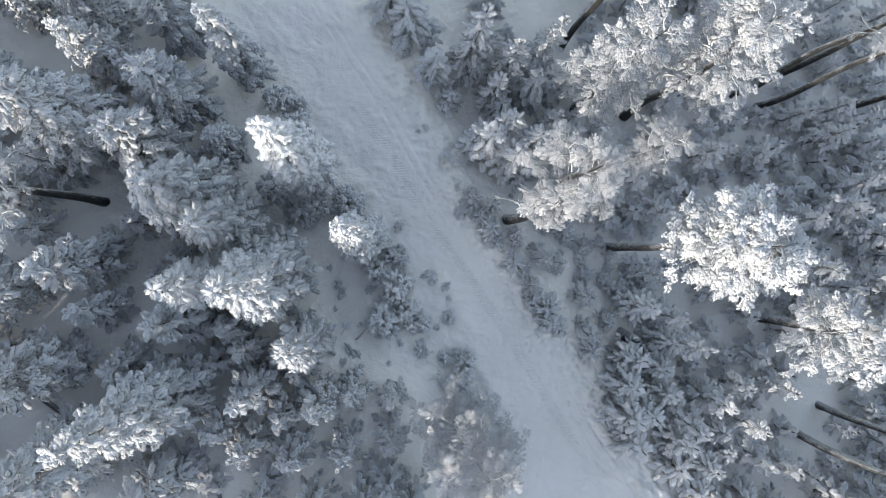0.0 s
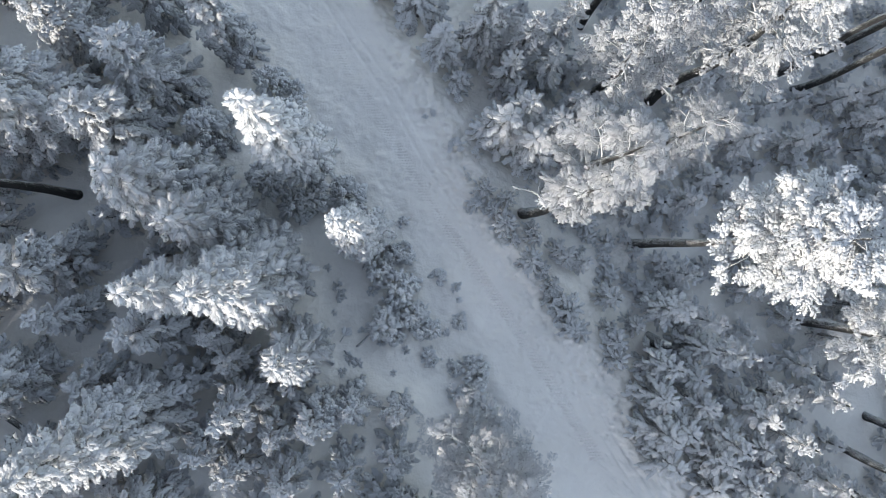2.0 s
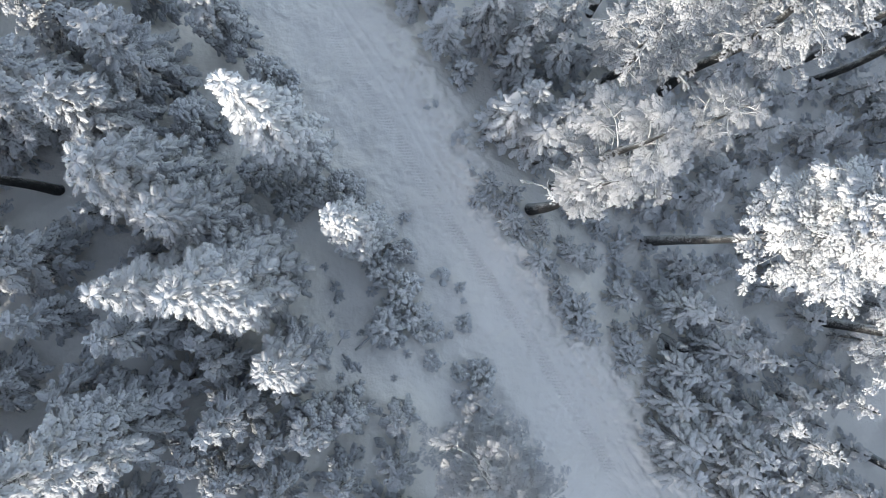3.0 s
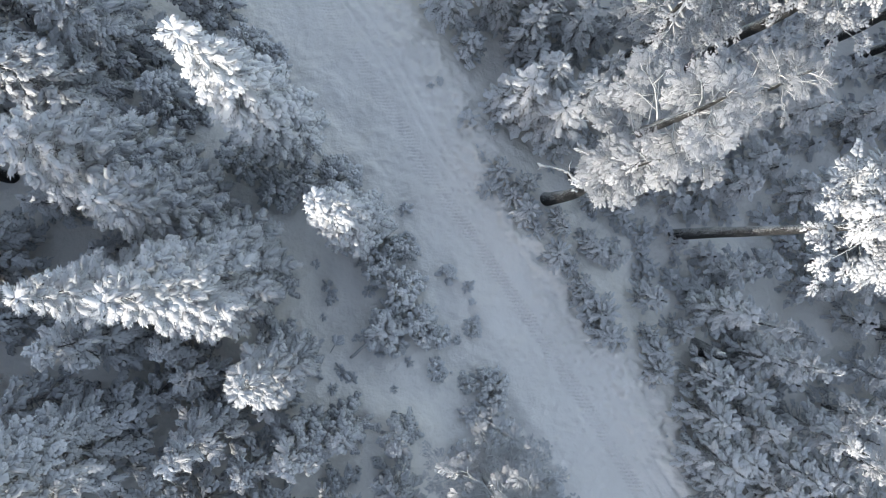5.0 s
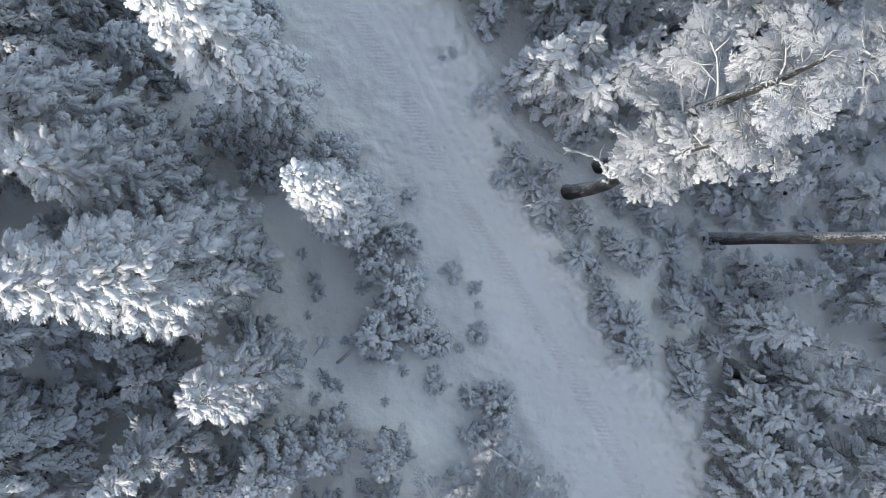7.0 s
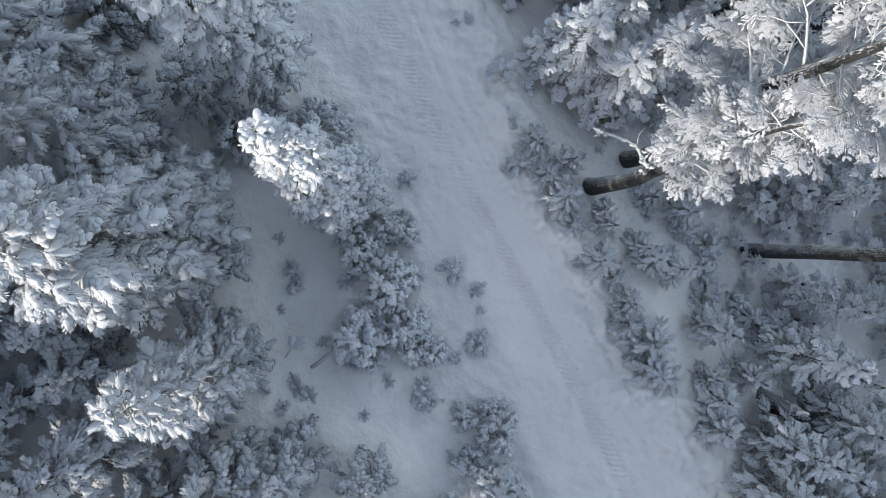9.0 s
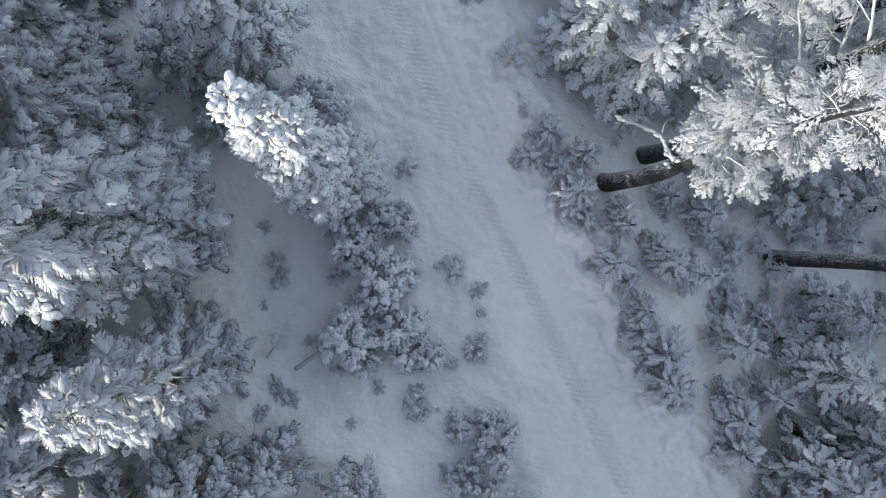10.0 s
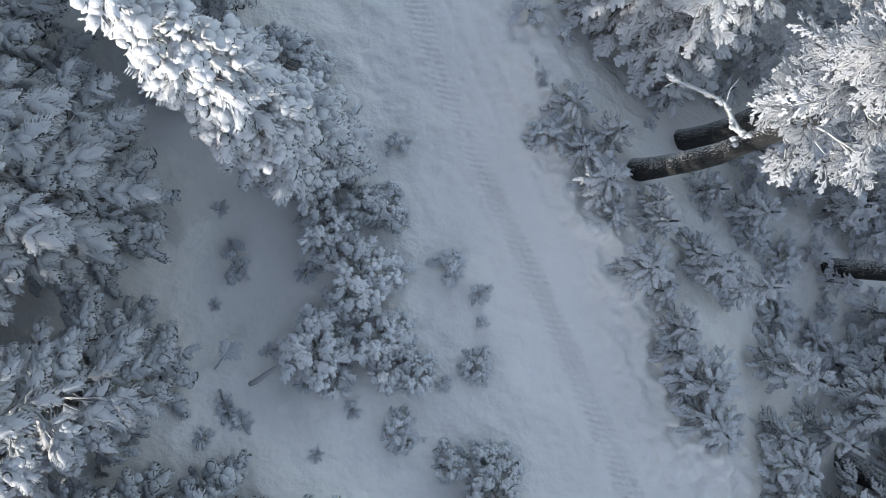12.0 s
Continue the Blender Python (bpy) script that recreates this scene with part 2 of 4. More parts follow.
def strip(rng, rows, wide, tip, dome):
    """A long cushion of snow with scalloped edges along +x."""
    s = np.linspace(0.10, 1.0, rows * 2 + 1)
    swell = np.minimum(1, s / 0.3) ** 0.5 * np.clip((1.03 - s) / (1.03 - tip), 0, 1) ** 0.5
    n, i = len(s), np.arange(len(s) - 1)
    half = [wide * swell * np.where(np.arange(n) % 2, 1.10, 0.80) * rng.uniform(0.85, 1.15, n) for _ in range(2)]
    wave = 0.18 * wide * np.sin(s * rng.uniform(4, 9) + rng.uniform(0, 6))
    v = np.stack([np.concatenate([s, s + rng.uniform(0.02, 0.06, n), s + rng.uniform(0.02, 0.06, n)]), np.concatenate([wave, wave + half[0], wave - half[1]]),
                  np.concatenate([0.02 + dome * wide * swell * rng.uniform(0.6, 1.3, n), np.zeros(n), np.zeros(n)])], 1)
    t = [np.stack([i, i + 1, n + i + 1], 1), np.stack([i, n + i + 1, n + i], 1), np.stack([i, 2 * n + i, 2 * n + i + 1], 1), np.stack([i, 2 * n + i + 1, i + 1], 1)]
    return v, np.concatenate(t)


def comb(rng, pairs, tooth, fat, inner=0.0):
    """Sprigs set like a comb on both sides of a twig along +x."""
    pieces = [finger(np.zeros(3), (1, 0), 1.0, fat * 1.3, 0.03, 0.7)]
    for k in range(pairs):
        s = min(0.97, 0.04 + 0.92 * (k + rng.uniform(-0.2, 0.2)) / max(pairs - 1, 1))
        for sign in (1, -1):
            angle = sign * radians(rng.uniform(42, 66))
            length = inner + (tooth * (1 - s) ** 0.5 + 0.07) * rng.uniform(0.65, 1.25)
            root = np.array((max(s, 0.0), 0, rng.uniform(-0.02, 0.03)))
            pieces.append(finger(root, (math.cos(angle), math.sin(angle)), length, rng.uniform(0.75, 1.3) * fat, rng.uniform(0.015, 0.03), 0.68))
    return joined(pieces)


def sagged(piece):
    v, t = piece
    v[:, 2] -= 0.16 * (v[:, 0] ** 2) + 0.35 * v[:, 1] ** 2
    return v, t


LOBE_T = np.array(((0, 1, 3), (0, 3, 2), (1, 4, 3), (3, 4, 5), (3, 5, 2)))


def lobe(root, way, length, width, dome, sink=0.6):
    """A rounded, domed tongue of snow from its root."""
    way = np.array((way[0], way[1], 0.0))
    side = np.array((-way[1], way[0], 0.0)) * width
    up = np.array((0, 0, dome))
    mid, end = root + way * length * 0.55 - up * 0.5 * sink, root + way * length - up * sink
    return np.array((root + up * 0.5, mid - side * 0.5, mid + side * 0.5, root + way * length * 0.60 + up, end - side * 0.27, end + side * 0.27)), LOBE_T


def plume(rng, pairs, reach, wide, gap=1.0, fat=0.035, fringe=1.18, sag=0.24):
    """A flat bough tip along +x, one unit long: lobes of snow in pairs along a ridge, over a fringe of rimed needles."""
    # under begins with a flat dark kite that blackens the slits between lobes
    over, under = [strip(rng, 2, wide, 0.75, 0.40)], [(np.array(((0.0, 0, -0.04), (0.45, reach * 0.75, -0.07), (0.45, -reach * 0.75, -0.07), (0.98, 0, -0.05))), FINGER_T)]
    step = 0.86 / (pairs - 1)
    for k in range(pairs):
        s = 0.06 + step * k
        for sign in (1, -1):
            angle = sign * radians(rng.normal(52 - 14 * s, 6))
            way = (math.cos(angle), math.sin(angle))
            length = reach * (0.52 + 0.95 * s * (1 - s) * 2 - 0.22 * s) * rng.uniform(0.72, 1.18)
            root = np.array((s + rng.uniform(-0.3, 0.3) * step, sign * wide * 0.25, rng.uniform(-0.012, 0.02)))
            if rng.random() > 0.06:
                over.append(lobe(root, way, length, gap * step * rng.uniform(0.72, 1.05), fat * rng.uniform(0.7, 1.3)))
            if fringe and (k + sign) % 3 != 0:
                turn = angle + rng.normal(0, 0.12)
                under.append(finger(root - (step * 0.4, 0, 0.03), (math.cos(turn), math.sin(turn)), length * fringe, step * 0.45, 0.01, 0.5))
    over.append(lobe(np.array((0.80, 0, 0.0)), (1, 0), 0.24, wide * 1.5, fat))
    pieces = [joined(over), joined(under)]
    for v, t in pieces:
        v[:, 2] -= sag * v[:, 0] ** 2 + 0.45 * v[:, 1] ** 2
    return pieces


def frond(rng, reach, teeth, fat=0.06, sag=0.26):
    """A soft, lumpy pillow of snow along +x, one unit long, its rim combed into short rimed twigs."""
    rows, cross = 6, np.array((-1.0, -0.62, 0.0, 0.62, 1.0))
    s = np.linspace(0, 1, rows + 1)
    half = reach * np.sin(math.pi * np.clip(0.06 + 0.90 * s ** 0.85, 0, 1)) ** 0.62
    sides = half[:, None] * rng.uniform(0.48, 0.92, (rows + 1, 2))
    verts = []
    for k in range(rows + 1):
        for v in cross:
            y = v * sides[k, 0 if v < 0 else 1]
            lump = fat * ((1 - v * v) * 1.0 + rng.normal(0, 0.42) * (abs(v) < 0.9)) - 0.02 * abs(v)
            verts.append((s[k] * 0.94 + rng.normal(0, 0.022), y, lump))
    tris = []
    for k in range(rows):
        for q in range(4):
            i = k * 5 + q
            tris += [(i, i + 5, i + 6), (i, i + 6, i + 1)]
    over = [(np.array(verts), np.array(tris))]
    # a flat dark kite below, so the comb's gaps read as shade
    under = [(np.array(((0.0, 0, -0.05), (0.5, reach * 0.9, -0.09), (0.5, -reach * 0.9, -0.09), (1.0, 0, -0.06))), FINGER_T)]
    step = 0.92 / teeth
    for k in range(teeth):
        at = 0.08 + step * (k + rng.uniform(0.2, 0.8))
        rim = float(np.interp(at, s, half))
        for sign in (1, -1):
            angle = sign * radians(rng.normal(62 - 34 * at, 7))
            way = (math.cos(angle), math.sin(angle))
            root = np.array((at - 0.05, sign * rim * 0.42, rng.uniform(-0.010, 0.02)))
            over.append(finger(root, way, (0.12 + rim * 0.72) * rng.uniform(0.8, 1.25), step * rng.uniform(0.5, 0.72), 0.015, 0.62))
            if k % 2:
                under.append(finger(root - (step * 0.5, 0, 0.04), way, (0.12 + rim * 0.5) * rng.uniform(0.9, 1.3), step * 0.5, 0.01, 0.5))
    pieces = [joined(over), joined(under)]
    for v, t in pieces:
        v[:, 2] -= sag * v[:, 0] ** 2 + 0.55 * v[:, 1] ** 2
    return pieces


def billow(rng, domes, rx, ry, sag=0.26):
    """A cluster of small rounded heaps of snow, like a cauliflower, over rimed needles."""
    over, under = [], []
    for k in range(domes):
        a, far = k * 2.4 + rng.uniform(-0.3, 0.3), 0.0 if k == 0 else rng.uniform(0.62, 0.86)
        r = rng.uniform(0.17, 0.25)
        at = np.array((0.52 + math.cos(a) * rx * far, math.sin(a) * ry * far, 0.05 - 0.06 * far))
        ring = [2 * math.pi * q / 9 for q in range(9)]
        verts = [at + (0, 0, r * 0.34)]
        verts += [at + (math.cos(b) * r * 0.66, math.sin(b) * r * 0.66, r * rng.uniform(0.12, 0.30)) for b in ring]
        verts += [at + (math.cos(b + 0.3) * r * n, math.sin(b + 0.3) * r * n, -r * 0.22) for b, n in zip(ring, rng.uniform(0.86, 1.26, 9))]
        tris = []
        for q in range(9):
            p = (q + 1) % 9
            tris += [(0, 1 + q, 1 + p), (1 + q, 10 + q, 1 + p), (1 + p, 10 + q, 10 + p)]
        over.append((np.array(verts), np.array(tris)))
    for k in range(9):
        a = 2 * math.pi * (k + rng.uniform(0, 0.6)) / 9
        under.append(finger(np.array((0.45, 0, -0.06)), (math.cos(a), math.sin(a)), (rx + ry) * 0.60 * rng.uniform(0.85, 1.15), 0.09, 0.01, 0.5))
    pieces = [joined(over), joined(under)]
    for v, t in pieces:
        v[:, 2] -= sag * v[:, 0] ** 2 + 0.35 * v[:, 1] ** 2
    return pieces


def nubs(rng, heaps, reach, twigs=5, sag=0.24):
    """A small bough tip along +x, one unit long, of little heaped lumps of snow with a few rimed twigs between."""
    # dark kite beneath the lumps, put there to darken what shows between
    over, under = [], [(np.array(((0.05, 0, -0.05), (0.5, reach * 0.9, -0.09), (0.5, -reach * 0.9, -0.09), (0.98, 0, -0.06))), FINGER_T)]
    for k in range(heaps):
        s = (k + rng.uniform(0.3, 0.7)) / heaps
        r = rng.uniform(0.11, 0.18)
        at = np.array((0.06 + 0.86 * s, (1, -1)[k % 2] * reach * math.sin(math.pi * (0.12 + 0.8 * s)) * rng.uniform(0.15, 0.95), rng.uniform(-0.02, 0.05)))
        a = rng.uniform(0, 1.2)
        rim = [at + (math.cos(a + q * 1.2566) * r * n, math.sin(a + q * 1.2566) * r * n, -r * 0.18) for q, n in enumerate(rng.uniform(0.75, 1.40, 5))]
        over.append((np.array([at + (0, 0, r * 0.50)] + rim), np.array([(0, 1 + q, 1 + (q + 1) % 5) for q in range(5)])))
    for k in range(twigs):
        s, sign = (k + rng.uniform(0.2, 0.8)) / twigs, (1, -1)[k % 2]
        angle = sign * radians(rng.normal(58 - 34 * s, 9))
        way, root = (math.cos(angle), math.sin(angle)), np.array((0.10 + 0.78 * s, sign * reach * 0.35, 0.0))
        over.append(finger(root, way, reach * rng.uniform(0.8, 1.3), 0.055, 0.015, 0.6))
        if k % 2 == 0:
            under.append(finger(root - (0.06, 0, 0.05), way, reach * rng.uniform(0.9, 1.4), 0.07, 0.01, 0.5))
    pieces = [joined(over), joined(under)]
    for v, t in pieces:
        v[:, 2] -= sag * v[:, 0] ** 2 + 0.45 * v[:, 1] ** 2
    return pieces


def dendrite(rng):
    """A rimed twig spray that forks twice, along +x, one unit long."""
    pieces = [finger(np.zeros(3), (1, 0), 1.0, 0.045, 0.03, 0.5)]
    for k in range(4):
        s = 0.12 + 0.22 * k + rng.uniform(-0.06, 0.06)
        for sign in (1, -1):
            if rng.random() < 0.10:
                continue
            angle = sign * radians(rng.uniform(28, 58))
            length = (0.60 * (1 - s) + 0.18) * rng.uniform(0.7, 1.2)
            way = np.array((math.cos(angle), math.sin(angle), 0))
            root = np.array((s, 0, rng.uniform(-0.03, 0.05)))
            pieces.append(finger(root, way, length, 0.06, 0.025, 0.6))
            for q in range(4):
                for twist in (1, -1):
                    turn = angle + twist * radians(rng.uniform(28, 55))
                    pieces.append(finger(root + way * length * (0.22 + 0.20 * q), (math.cos(turn), math.sin(turn)), length * rng.uniform(0.22, 0.38), rng.uniform(0.045, 0.065), 0.02, 0.72))
    v, t = joined(pieces)
    v[:, 2] -= 0.10 * v[:, 0] ** 2 + 0.25 * v[:, 1] ** 2
    return v, t


def fern(rng):
    """A rimed pine spray along +x: short twigs, each feathered on both sides, massed at its end."""
    pieces = [finger(np.zeros(3), (1, 0), 1.0, 0.05, 0.03, 0.6)]
    for k in range(5):
        s = 0.10 + 0.18 * k + rng.uniform(-0.04, 0.04)
        for sign in (1, -1):
            angle = sign * radians(rng.uniform(34, 60))
            way = np.array((math.cos(angle), math.sin(angle), 0))
            length = (0.16 + 0.34 * math.sin(math.pi * min(1, s * 0.9))) * rng.uniform(0.7, 1.2)
            root = np.array((s, 0, rng.uniform(-0.04, 0.06)))
            pieces.append(lobe(root, way, length, 0.085, 0.02))
            for q in range(2):
                for twist in (1, -1):
                    turn = angle + twist * radians(rng.uniform(26, 48))
                    pieces.append(finger(root + way * length * (0.30 + 0.36 * q) + (0, 0, 0.01), (math.cos(turn), math.sin(turn)), 0.15 * rng.uniform(0.7, 1.3), rng.uniform(0.05, 0.075), 0.02, 0.72))
    v, t = joined(pieces)
    v[:, 2] -= 0.14 * v[:, 0] ** 2 + 0.35 * v[:, 1] ** 2
    return v, t


_dice = np.random.default_rng(5)
LACE = [dendrite(_dice) for _ in range(14)]
FAT = [billow(_dice, 5, 0.46, 0.40) for _ in range(12)] + [frond(_dice, 0.34, 6, 0.08) for _ in range(6)]
LIGHT = [nubs(_dice, 7, 0.30) for _ in range(14)]
FEATHER = [plume(_dice, 6, 0.38, 0.09, 0.86, 0.04) for _ in range(12)]
FINE = [frond(_dice, 0.36, 9, 0.07) for _ in range(14)] + [billow(_dice, 5, 0.44, 0.36) for _ in range(3)]
FROND = [nubs(_dice, 9, 0.32, 7) for _ in range(12)] + [frond(_dice, 0.30, 7) for _ in range(3)]
PUFF = [billow(_dice, 4, 0.46, 0.40) for _ in range(8)] + [plume(_dice, 5, 0.46, 0.12, 0.98, 0.04) for _ in range(8)]
THIN = [sagged(comb(_dice, 9, 0.34, 0.06)) for _ in range(10)]
BRUSH = [fern(_dice) for _ in range(12)]
KNOT = BRUSH[:4] + [nubs(_dice, 9, 0.34, 8, 0.12)[0] for _ in range(8)]
SPIKY = [nubs(_dice, 9, 0.26, 8) for _ in range(12)] + [frond(_dice, 0.24, 8, 0.05) for _ in range(3)]
BARE = [sagged(comb(_dice, 4, 0.42, 0.06)) for _ in range(6)]
FAR = [[joined([finger(np.zeros(3), (1, 0), 1.0, 0.30, 0.08, 0.6)] + [finger(np.array((s, 0, 0.02)), (0.70, side * 0.71), 0.62 - 0.35 * s, 0.24, 0.06, 0.65) for s in (0.05, 0.42) for side in (1, -1)])]]


def clod(rng, cuts=2):
    """A cushion of snow, flattened and uneven."""
    bm = bmesh.new()
    bmesh.ops.create_icosphere(bm, subdivisions=cuts, radius=0.5)
    v = np.array([q.co[:] for q in bm.verts])
    t = np.array([[q.index for q in f.verts] for f in bm.faces])
    bm.free()
    swell = 1 + 0.16 * np.sin(v @ rng.normal(0, 7, 3) + rng.uniform(0, 6)) + 0.12 * np.sin(v @ rng.normal(0, 11, 3))
    return v * swell[:, None] * np.array((1.15, 0.9, 0.5)), t


CLODS = [clod(_dice) for _ in range(8)]
LUMPS = [clod(_dice, 1) for _ in range(6)]


def turned(az, pitch, roll):
    ca, sa, cp, sp, cr, sr = math.cos(az), math.sin(az), math.cos(pitch), math.sin(pitch), math.cos(roll), math.sin(roll)
    rz = np.array(((ca, -sa, 0), (sa, ca, 0), (0, 0, 1)))
    ry = np.array(((cp, 0, -sp), (0, 1, 0), (sp, 0, cp)))
    rx = np.array(((1, 0, 0), (0, cr, -sr), (0, sr, cr)))
    return rz @ ry @ rx


def spray(rng, kinds, at, az, pitch, size, roll=0.0):
    v, t = kinds[rng.integers(len(kinds))]
    return v * (size * np.array((1, rng.uniform(0.85, 1.15), 1))) @ turned(az, pitch, roll + rng.normal(0, 0.22)).T + at, t


def laid(rng, kinds, over, under, at, az, pitch, size, roll=0.0):
    """Puts a spray's snow into one list and its sprigs into the other."""
    item = kinds[rng.integers(len(kinds))]
    turn = turned(az, pitch, roll + rng.normal(0, 0.13)).T
    stretch = size * np.array((1, rng.uniform(0.85, 1.15), 1))
    for store, (v, t) in zip((over, under), item):
        store.append((v * stretch @ turn + at, t))


def tube(points, radii, sides=8, wobble=0.0, rng=None):
    """A round tapering stick through the points, closed at its ends."""
    points = np.array(points, float)
    along = np.gradient(points, axis=0)
    along /= np.linalg.norm(along, axis=1)[:, None] + 1e-9
    ref = np.array((0, 0, 1.0)) if abs(along[0, 2]) < 0.8 else np.array((1.0, 0, 0))
    u = np.cross(along, ref)
    u /= np.linalg.norm(u, axis=1)[:, None] + 1e-9
    w = np.cross(along, u)
    ang = np.arange(sides) * 2 * np.pi / sides
    rings = []
    for p, a, b, r in zip(points, u, w, radii):
        rr = r * (1 + (rng.uniform(-wobble, wobble, sides) if rng is not None else np.zeros(sides)))
        rings.append(p + (np.cos(ang) * rr)[:, None] * a + (np.sin(ang) * rr)[:, None] * b)
    v = np.concatenate(rings + [points[:1], points[-1:]])
    n, m = len(points), sides
    i = np.arange(m)
    j = (i + 1) % m
    t = [np.concatenate([np.stack([k * m + i, k * m + j, (k + 1) * m + j], 1), np.stack([k * m + i, (k + 1) * m + j, (k + 1) * m + i], 1)]) for k in range(n - 1)]
    t.append(np.stack([np.full(m, n * m), j, i], 1))
    t.append(np.stack([np.full(m, n * m + 1), (n - 1) * m + i, (n - 1) * m + j], 1))
    return v, np.concatenate(t)


def fir_shape(seed, height, radius, start=0.06, size=0.62, kinds=FAT, gap=0.42, full=0.75, droop=0.25, dense=1.0, puffs=0.22, lite=False, leader=0.0, bend=None):
    """Trunk, boughs and needles of one fir about its foot."""
    rng = np.random.default_rng(seed)
    bend = rng.normal(0, 0.012, 2) * height if bend is None else bend
    axis = lambda z: np.array((bend[0] * (z / height) ** 2, bend[1] * (z / height) ** 2, z))
    zs = np.linspace(-0.35, height * 0.97, 9)
    trunk = tube([axis(z) for z in zs], [max(0.012, (0.045 + height * 0.011) * (1 - max(z, 0) / height * 0.93)) for z in zs], 6 if lite else 10, 0.08, rng)
    sprays, sticks, core = [], [], []
    z, turn_by = height * start, rng.uniform(0, 6)
    while z < height - 0.12:
        u = (z / height - start) / (1 - start)
        reach = radius * ((1 - u) ** full) * (0.82 + 0.18 * min(1, u * 6)) + 0.10
        count = max(4, int(round((4.2 + 1.5 * reach) * dense)))
        for k in range(count):
            az = turn_by + 2 * math.pi * k / count + rng.normal(0, 0.30)
            length = reach * rng.uniform(0.68, 1.14)
            tilt = 0.55 * u ** 2 - droop * (1 - u) + rng.normal(0, 0.10)
            foot = axis(z + rng.uniform(-0.4, 0.4) * gap)
            way = np.array((math.cos(az) * math.cos(tilt), math.sin(az) * math.cos(tilt), math.sin(tilt)))
            own = size * rng.uniform(0.75, 1.2) * (0.72 + 0.28 * min(1, reach / radius * 1.4))
            end = foot + way * max(0.0, length - own * 0.85)
            laid(rng, kinds, sprays, core, end, az + rng.normal(0, 0.25), tilt - 0.10 + rng.normal(0, 0.12), own, rng.normal(0, 0.25))
            if rng.random() < puffs:
                sprays.append(spray(rng, LUMPS if lite else CLODS, end + way * own * rng.uniform(0.2, 0.6) + (0, 0, 0.03), az, tilt, own * rng.uniform(0.30, 0.52)))
            if length > own * 0.9:
                sticks.append(tube([foot, end + way * own * 0.3], [0.012 + 0.014 * length, 0.007], 3) if lite else tube([foot, (foot + end) / 2 + (0, 0, 0.03), end + way * own * 0.3], [0.012 + 0.014 * length, 0.010 + 0.006 * length, 0.007], 3))
            back = length - own * 1.15
            flip = rng.choice((-1, 1))
            while back > max(0.16, 0.38 * length - 0.1):
                at = foot + way * back + (0, 0, 0.02)
                for sign in ((flip, -flip) if back > 0.55 else (flip,)):
                    laid(rng, kinds, sprays, core, at, az + sign * rng.uniform(0.5, 1.25), tilt - 0.12, own * rng.uniform(0.72, 0.98), sign * -0.15 + rng.normal(0, 0.28))
                back -= own * rng.uniform(0.55, 0.75)
                flip = -flip
        # snow-free dark sprays round the stem, which also paint the crown's inner shade
        for k in range(2):
            az = turn_by + rng.uniform(0, 6.28)
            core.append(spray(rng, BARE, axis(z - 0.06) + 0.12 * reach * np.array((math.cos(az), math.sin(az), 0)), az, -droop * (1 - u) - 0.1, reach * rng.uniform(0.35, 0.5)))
        turn_by += 2.4
        z += gap * (0.72 + 0.45 * (1 - u)) * rng.uniform(0.85, 1.15)
    for k in range(5):
        laid(rng, kinds, sprays, core, axis(height - 0.22), rng.uniform(0, 6.28), rng.uniform(0.4, 0.9), size * 0.55)
    if leader:
        sprays.append(tube([axis(height - 0.15), axis(height + leader * 0.5), axis(height + leader)], [0.035, 0.028, 0.014], 5))
        for k in range(7):
            sprays.append(spray(rng, THIN, axis(height + leader * (0.05 + 0.12 * k)), k * 2.4, 0.55, leader * (0.62 - 0.06 * k)))
    return trunk, sticks, joined(sprays), joined(core)


def clump_shape(seed, height, radius, size, kinds, full=0.6, pack=0.55, droop=0.3):
    """A young fir so thick with snow that it reads as one uneven heap of small pads."""
    rng = np.random.default_rng(seed)
    a, b, c = rng.uniform(0, 6.28, 3)
    sprays, core, sticks = [], [], []
    trunk = tube([np.array((0, 0, z)) for z in np.linspace(-0.3, height * 0.96, 5)], np.linspace(0.03 + 0.008 * height, 0.012, 5), 6)
    count = int(math.pi * radius * math.hypot(height, radius) * 0.9 / (pack * size * size))
    for k in range(count):
        u = 1 - math.sqrt(1 - (k + rng.uniform(0, 1)) / count * 0.985)
        az = rng.uniform(0, 6.28)
        lobe = 1 + 0.20 * math.sin(3 * az + a + 2.2 * u) + 0.16 * math.sin(5 * az + b - 5 * u) + 0.12 * math.sin(2 * az + c + 9 * u)
        out = (radius * (1 - u) ** full * lobe * rng.uniform(0.72, 1.05) + 0.02) - size * 0.55
        at = np.array((math.cos(az) * out, math.sin(az) * out, height * (0.05 + 0.93 * u)))
        heading, tilt = az + rng.normal(0, 0.55), 0.9 * u ** 2 - droop * (1 - u) + rng.normal(0, 0.18)
        laid(rng, kinds, sprays, core, at, heading, tilt, size * rng.uniform(0.7, 1.25), rng.normal(0, 0.2))
        if k % 7 == 0:
            sticks.append(tube([np.array((0, 0, at[2] - 0.08)), at], [0.014, 0.006], 3))
    for k in range(9):
        az = k * 2.4
        laid(rng, kinds, sprays, core, np.array((-0.10 * math.cos(az), -0.10 * math.sin(az), height - 0.02 * k)), az, rng.uniform(-0.1, 0.35), size * rng.uniform(0.7, 1.0))
    # dark sprays inside the heap, deepening the shade in its gaps
    for z in np.linspace(0.1, 0.7, 5):
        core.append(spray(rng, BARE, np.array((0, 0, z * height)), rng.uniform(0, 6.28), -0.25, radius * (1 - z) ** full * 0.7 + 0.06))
    return trunk, sticks, joined(sprays), joined(core)


